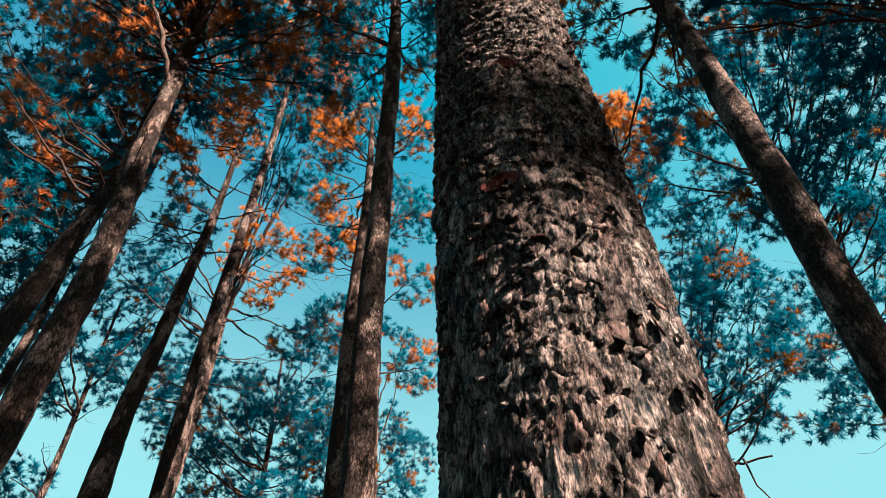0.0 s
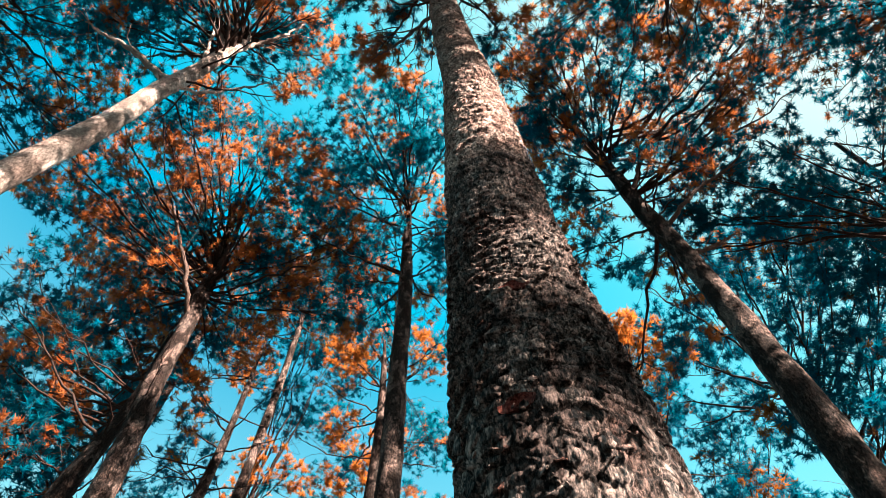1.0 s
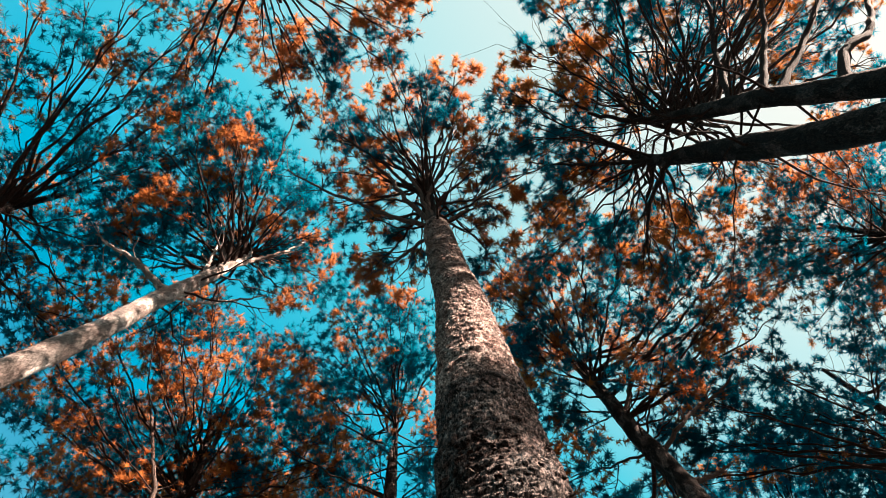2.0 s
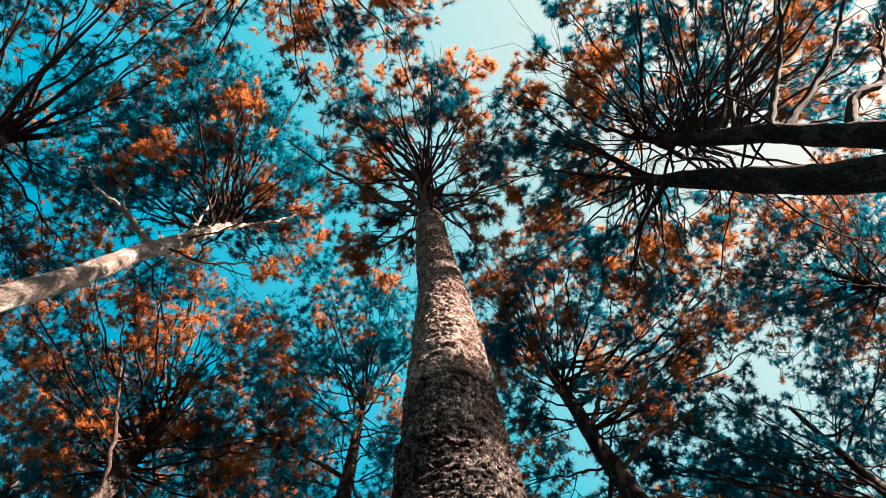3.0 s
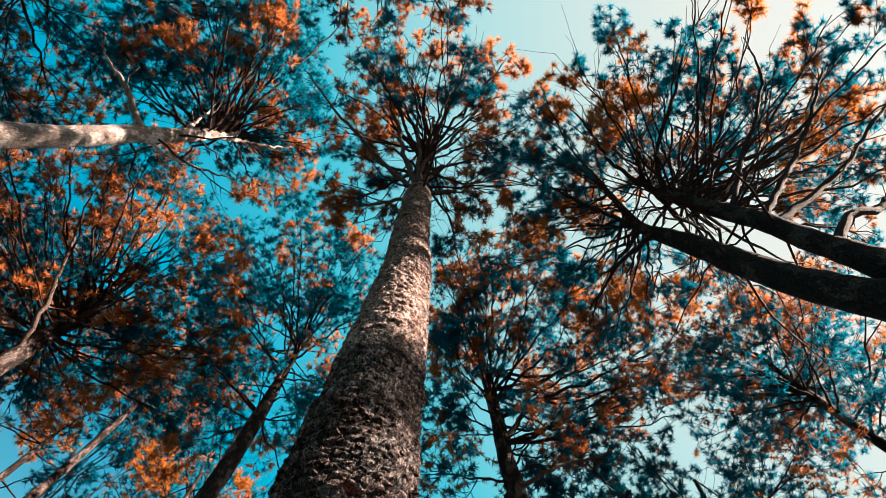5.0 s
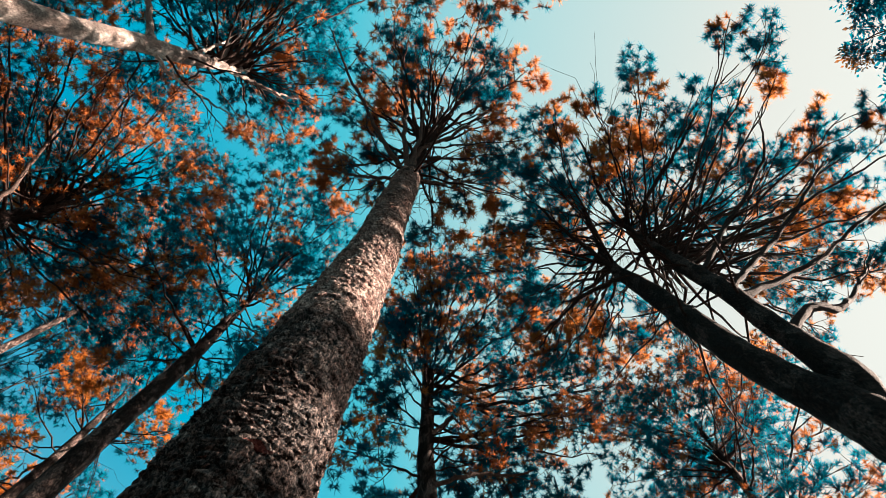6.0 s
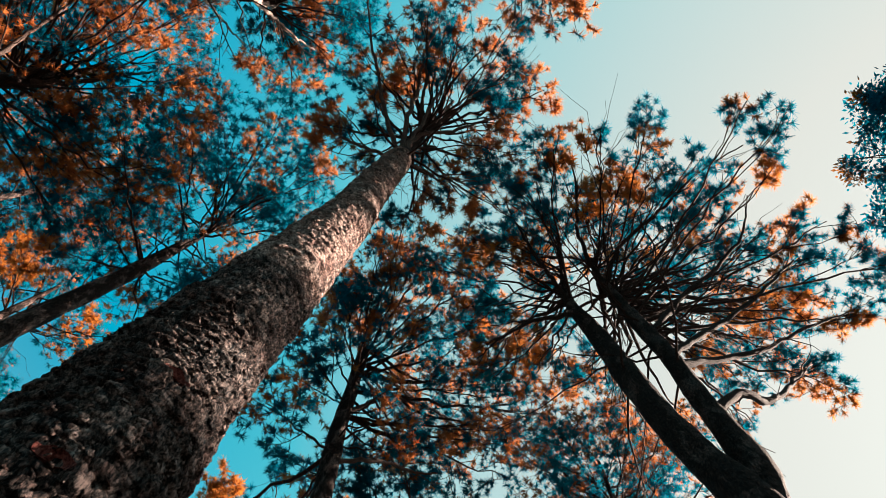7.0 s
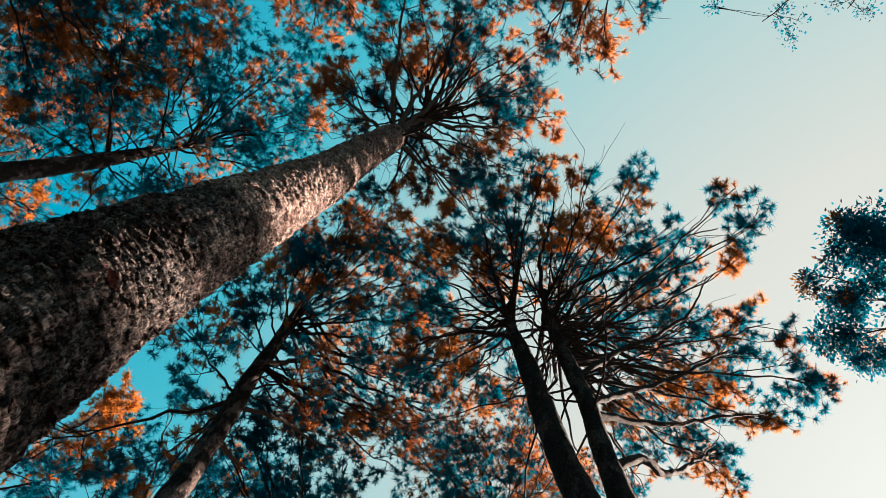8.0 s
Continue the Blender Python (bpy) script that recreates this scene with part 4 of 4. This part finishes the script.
far_tree(25, needles_dark, [
    (5.9, 5.4, 10.5, 1.14), (5.2, 6.1, 9.2, 0.89), (5.8, 5.5, 8.9, 0.85), (4.8, 6.4, 9.6, 0.56), (5.8, 5.5, 12.6, 1.19), (6.4, 4.8, 11.1, 1.07), (5.4, 7.2, 13.1, 0.96),
    (6, 6, 14.2, 0.85), (6.1, 5.2, 10.1, 0.73), (6.6, 4.5, 10.8, 0.75), (5.6, 6.4, 13.2, 0.81), (6.3, 4.9, 12.5, 0.96)] + [
    (3.88, 7.77, 13.43, 0.62), (4.58, 8.99, 13.48, 0.66), (5.34, 7.92, 13.51, 0.58), (6.11, 9.18, 13.59, 0.69), (4.22, 7.06, 13.56, 0.49), (5.3, 10, 13.54, 0.7), (3.82, 6, 13.57, 0.41),
    (6.28, 7.87, 13.76, 0.53)], full=0.8)
far_tree(26, needles_dark, [
    (7, 8.5, 8.7, 0.72), (6.5, 8.9, 7.5, 0.68), (6.7, 8.7, 9.8, 0.66), (7.7, 7.9, 10, 0.87), (7, 9.7, 8.8, 0.66), (6.9, 11, 8.4, 0.46), (6.7, 7.5, 9.5, 0.81)], (7.05, 8.7))
far_tree(27, needles_dark, [
    (-8.6, 11, 10.2, 0.77), (-8, 11.5, 9.8, 0.51), (-8, 11.5, 8, 0.6), (-7.8, 11.6, 11.3, 0.82), (-7.5, 11.8, 12.1, 0.71), (-7.3, 9.5, 11, 0.74), (-7.5, 9.4, 10, 0.7),
    (-6.5, 11.3, 12.3, 0.69)])
far_tree(28, needles_dark, [
    (-6.6, 10, 11.9, 0.9), (-6.1, 10.3, 13.7, 0.84), (-4, 13.4, 12.7, 0.75), (-3.3, 8.4, 16, 1), (-3.8, 9.3, 14.4, 0.82), (-6.5, 11.3, 10.2, 1.01), (-5.6, 11.7, 11, 0.79)])
far_tree(29, needles, [
    (-4.1, 6.9, 16.6, 1.26), (-3.4, 7.8, 15.5, 1.09), (-4.4, 7.3, 15.1, 0.92), (-3.2, 7.3, 18.9, 1.1)])
far_tree(30, needles_dark, [
    (-1, 16, 11, 0.78), (-1.4, 15.9, 9.8, 0.89), (-2.3, 14.8, 12.2, 0.62), (-1.6, 14.9, 13.8, 0.82), (-3.1, 13.7, 10.1, 0.96), (-3.6, 13.5, 8.5, 0.77), (-1.7, 15.9, 11.8, 0.8),
    (-2.4, 14.8, 9.9, 0.71)])
far_tree(31, needles_dark, [
    (-7.3, 5.3, 12.9, 1.23), (-6.8, 5.8, 14.5, 1.25), (-6.7, 6, 9.7, 0.85), (-6.8, 5.9, 12.5, 1), (-6.3, 6.4, 14.1, 0.99), (-6.9, 5.8, 11.4, 0.84)], full=0.7)
far_tree(32, needles_dark, [
    (-6.1, 7.2, 9.8, 0.81), (-6.3, 7.1, 8.7, 0.66), (-6.5, 6.9, 9.5, 0.78), (-5.7, 6.9, 10, 0.7), (-5.8, 6.9, 11.3, 0.64), (-6.6, 6.1, 9.8, 0.76)])
far_tree(33, needles, [
    (-2.8, 8.5, 19.4, 1.33), (-2.2, 8.7, 16, 1), (-0.5, 9, 15.6, 0.85), (-0.6, 10, 13.5, 0.8), (-2.8, 9.6, 16.1, 0.89)])
far_tree(34, needles, [
    (-5.2, 6.7, 14.7, 1.02), (-5.7, 6.3, 16.3, 1.1)], full=0.8)

# two added pines, out of sight, that cast bands of shade on the near trunk
def sunward(z, reach, side=0.0, up=0.0):
    """The place at the level distance reach from the near trunk's height z towards the sun."""
    return (0.2 + reach * math.sin(radians(SUN_AZ)) + side, 0.88 + reach * math.cos(radians(SUN_AZ)) + side, z + reach * math.tan(radians(SUN_EL)) + up)


far_tree(39, needles_dark, [(*sunward(2.40, 13.9, -0.02), 0.20), (*sunward(2.58, 13.6, -0.08), 0.23), (*sunward(2.52, 13.2, 0.02), 0.21), (*sunward(2.72, 14.2, -0.06), 0.22)], sunward(0, 14.4, 1.0)[:2], full=1.0)
far_tree(38, needles_dark, [(*sunward(3.50, 14.1, -0.1), 0.23), (*sunward(3.65, 13.5, -0.1), 0.22), (*sunward(3.95, 13.8), 0.25), (*sunward(4.05, 14.5), 0.25)], sunward(0, 15.0, 1.1)[:2], full=0.9)

# unseen trees added sunward for shade, below the openings that look past them
shade = np.random.default_rng(5)
for i in range(9):
    a, d = radians(92 + 82 * i / 8 + shade.uniform(-4, 4)), shade.uniform(9.5, 15)
    x, y, z = d * math.sin(a), d * math.cos(a), 0.60 * d + 0.3 + shade.uniform(-1.3, 0.4)
    far_tree(40 + i, needles_dark, [(x, y, z, 1.4), (x + 0.9, y + 0.4, z - 1.2, 1.1), (x - 0.8, y - 0.5, z - 1.4, 1.1), (x + 0.2, y - 0.6, z - 2.3, 1.0)], full=0.1, blade=(20, 0.18, 0.045))


# and more added all round behind the eye, unseen, to block skylight
for i in range(11):
    a, d = radians(160 + 130 * i / 10 + shade.uniform(-3, 3)), shade.uniform(7.5, 10.5)
    x, y = d * math.sin(a), d * math.cos(a)
    far_tree(60 + i, needles_dark, [(x + shade.uniform(-1, 1), y + shade.uniform(-1, 1), 1.5 + d * e, shade.uniform(1.2, 1.6)) for e in (0.35, 0.55, 0.75, 0.9)], (x, y), full=0.06, blade=(20, 0.19, 0.05))


# ---- bark of the near pine ----
trunk = main_tree.children[0]
axis = spline(MAIN, 400)


def surface(a, z, h):
    """A place on the near trunk: round it by the angle a, at the height z, h outside the bark's bed."""
    k = np.clip(np.searchsorted(axis[:, 2], z), 1, len(axis) - 1)
    w = (z - axis[k - 1, 2]) / (axis[k, 2] - axis[k - 1, 2])
    c = axis[k - 1] + (axis[k] - axis[k - 1]) * np.asarray(w)[..., None]
    r = c[..., 3] + h
    return np.stack([c[..., 0] + r * np.cos(a) - MAIN[0][0], c[..., 1] + r * np.sin(a) - MAIN[0][1], np.asarray(z) + 0 * r], -1)


rng = np.random.default_rng(77)
# knots and hollows of the near trunk: angle in degrees, height, half width, half height, depth of the hollow, height of the rim
KNOTS = [(-101, 2.865, 0.030, 0.017, 0.026, 0.012), (-114, 2.45, 0.030, 0.022, 0.014, 0.006), (-68, 2.09, 0.010, 0.030, 0.034, 0.008), (-64, 3.06, 0.035, 0.030, -0.024, 0.0), (-88, 2.60, 0.030, 0.012, 0.026, 0.006), (-106, 2.53, 0.030, 0.020, 0.022, 0.004), (-80, 4.7, 0.02, 0.014, 0.016, 0.008)]


def knot_depth(a, z):
    """How far the bark stands in or out at a knot."""
    h = 0.0
    for angle, height, wide, tall, deep, rim in KNOTS:
        u = ((a - radians(angle) + math.pi) % (2 * math.pi) - math.pi) * 0.2 / wide
        v = (z - height) / tall
        q = u * u + v * v
        if q < 14:
            h += rim * math.exp(-((math.sqrt(q) - 1.5) ** 2) * 2.0) - deep * math.exp(-q * 0.9)
    return h


def rugged(z0, z1, across, step):
    """The bark's own surface between two heights: scaly plates, ledges of flaked layers and cracks between."""
    zs = np.linspace(z0, z1, int((z1 - z0) / step) + 1)
    some = across // 8
    angles = radians(-102) + np.r_[np.linspace(-1.75, 1.75, across - some), np.linspace(1.75, 2 * np.pi - 1.75, some + 2)[1:-1]]
    gz, ga = np.meshgrid(zs, angles, indexing="ij")
    flat = surface(ga.ravel(), gz.ravel(), np.zeros(gz.size))
    h = np.empty(len(flat))
    turn = ga.ravel().tolist()
    for i, (x, y, z) in enumerate(flat.tolist()):
        fine = noise.noise(Vector((x * 70, y * 70, z * 38)))
        tiny = noise.noise(Vector((x * 170, y * 170, z * 90)))
        wx = noise.noise(Vector((x * 24, y * 24, z * 15))) + 0.45 * fine + 0.2 * tiny
        wz = noise.noise(Vector((x * 24 + 9, y * 24, z * 15))) + 0.45 * noise.noise(Vector((x * 70, y * 70 + 5, z * 38))) + 0.25 * tiny
        up = min(1.0, max(0.0, (z - 2.1) / 0.5))
        long = 0.42 + 0.5 * min(1.0, max(0.0, (z - 2.0) / 1.3))
        at_ = Vector((x + 0.007 * wx, y + 0.007 * wx, (z + 0.012 * wz) * long)) * 20
        d, places = noise.voronoi(at_)
        crack = min(1.0, (d[1] - d[0]) / (0.08 + 0.12 * up))
        lift = max(-0.5, min(0.6, places[0].z - at_.z))
        own = noise.cell(places[0] * 7.3)
        at_ = Vector((x + 0.004 * wx, y + 0.004 * wx, (z + 0.008 * wz) * (0.05 + 0.5 * long))) * (46 - 16 * up)
        d2, places2 = noise.voronoi(at_)
        lift2 = max(-0.5 + 0.35 * up, min(0.6, places2[0].z - at_.z))
        fibre = noise.noise(Vector((x * 210, y * 210, z * 26)))
        flake = noise.cell(places2[0] * 5.1)
        split = min(1.0, (d2[1] - d2[0]) / 0.12)
        layer = 1.9 * noise.noise(Vector((x * 22 + 4, y * 22, z * 10))) + 0.8 * fine + 0.5 * tiny
        ledge = math.floor(layer) + min(1.0, (layer - math.floor(layer)) * 12)
        h[i] = 0.008 * noise.noise(Vector((x * 6, y * 6, z * 3.5))) + (0.0026 + 0.0046 * up) * own + (0.0022 + 0.0010 * up) * lift + 0.0024 * flake + (0.0032 - 0.0004 * up) * lift2 + 0.0014 * (1 - 0.6 * up) * ledge - (0.0056 + 0.0022 * up) * (1 - crack) - (0.0026 - 0.0006 * up) * (1 - split) + 0.0010 * tiny + 0.0018 * fibre + knot_depth(turn[i], z)
    v = surface(ga.ravel(), gz.ravel(), h)
    i, j = np.meshgrid(np.arange(len(zs) - 1), np.arange(across), indexing="ij")
    k = (j + 1) % across
    return v, np.stack([i * across + j, i * across + k, (i + 1) * across + k, (i + 1) * across + j], -1).reshape(-1, 4)


part("bark", mesh_of("bark", *rugged(0.0, 1.6, 90, 0.02), bark_main), trunk)
part("bark", mesh_of("bark", *rugged(1.6, 3.2, 260, 0.0038), bark_main), trunk)
part("bark", mesh_of("bark", *rugged(3.2, 4.0, 200, 0.0055), bark_main), trunk)
part("bark", mesh_of("bark", *rugged(4.0, 6.0, 150, 0.008), bark_upper_lit), trunk, "paler upper bark plates, some sunlight in their colour")
part("bark", mesh_of("bark", *rugged(6.0, 8.9, 110, 0.011), bark_upper_lit), trunk, "paler upper bark plates, some sunlight in their colour")

# loose flakes that stand off the bark, ragged and lifted at one end
for _ in range(290):
    middle = np.array([radians(-102) + max(-1.0, min(1.0, rng.normal() * 0.7)), rng.uniform(1.75, 3.4)])
    k = 14
    a = np.arange(k) / k * 2 * np.pi
    s = rng.uniform(0.004, 0.011)
    long = rng.uniform(0.9, 2.4) if middle[1] < 2.6 else rng.uniform(0.6, 1.3)
    loop = middle + np.stack([np.cos(a) * s / 0.2, np.sin(a) * s * long], 1) * rng.uniform(0.6, 1.3, (k, 1))
    rel = (loop - middle) / (s / 0.2, s * long)
    h = 0.0075 + rel @ (rng.normal(size=2) * 0.004 + (0, -0.004)) + rng.normal(size=k) * 0.001
    v = np.concatenate([surface(loop[:, 0], loop[:, 1], h - 0.003), surface(loop[:, 0], loop[:, 1], h), surface(middle[0], middle[1], np.array(0.0078))[None]])
    i = np.arange(k)
    j = (i + 1) % k
    f = np.concatenate([np.stack([i, j, k + j], 1), np.stack([i, k + j, k + i], 1), np.stack([k + i, k + j, np.full(k, 2 * k)], 1)])
    part("bark_flake", mesh_of("bark_flake", v, f, bark_main), trunk)

# the reddish scars in the two large knots
bark_red = bark("bark_scar", (0.040, 0.012, 0.011), (0.13, 0.042, 0.038), (0.22, 0.085, 0.072), 40, 0.8)
for angle, height, wide, tall in ((-101, 2.862, 0.034, 0.019), (-114, 2.45, 0.034, 0.022)):
    k, rings = 16, 4
    rows = []
    for r in range(1, rings + 1):
        a = np.arange(k) / k * 2 * np.pi
        s = r / rings * rng.uniform(0.85, 1.1, k)
        rows.append(surface(radians(angle) + np.cos(a) * s * wide / 0.2, height + np.sin(a) * s * tall, -0.009 + 0.018 * s**2 + rng.normal(size=k) * 0.0012))
    v = np.concatenate(rows + [surface(radians(angle), height, np.array(-0.010))[None]])
    f = []
    for r in range(rings - 1):
        for i in range(k):
            j = (i + 1) % k
            f += [(r * k + i, r * k + j, (r + 1) * k + j), (r * k + i, (r + 1) * k + j, (r + 1) * k + i)]
    f += [(rings * k, i, (i + 1) % k) for i in range(k)]
    part("knot", mesh_of("knot", v, f, bark_red), trunk, "reddish knot scar")


# a thin dead twig low on the near trunk
rng = np.random.default_rng(9)
foot = np.array([MAIN[0][0], MAIN[0][1], 0.0])
wood = Heap()
for a, b, r0, r1 in (((0.37, 0.94, 2.045), (0.466, 0.884, 2.014), 0.0030, 0.0014), ((0.432, 0.904, 2.022), (0.448, 0.894, 1.948), 0.0017, 0.0008), ((0.404, 0.920, 2.033), (0.418, 0.900, 2.020), 0.0014, 0.0008)):
    p, r = bough(a, b, r0, r1, rng, 7, 0.03, 0.04)
    wood.add(*tube(p - foot, r, 6))
part("dead_limb", wood.mesh("dead_limb", twig_bark, True), main_tree, "thin bare dead twig")
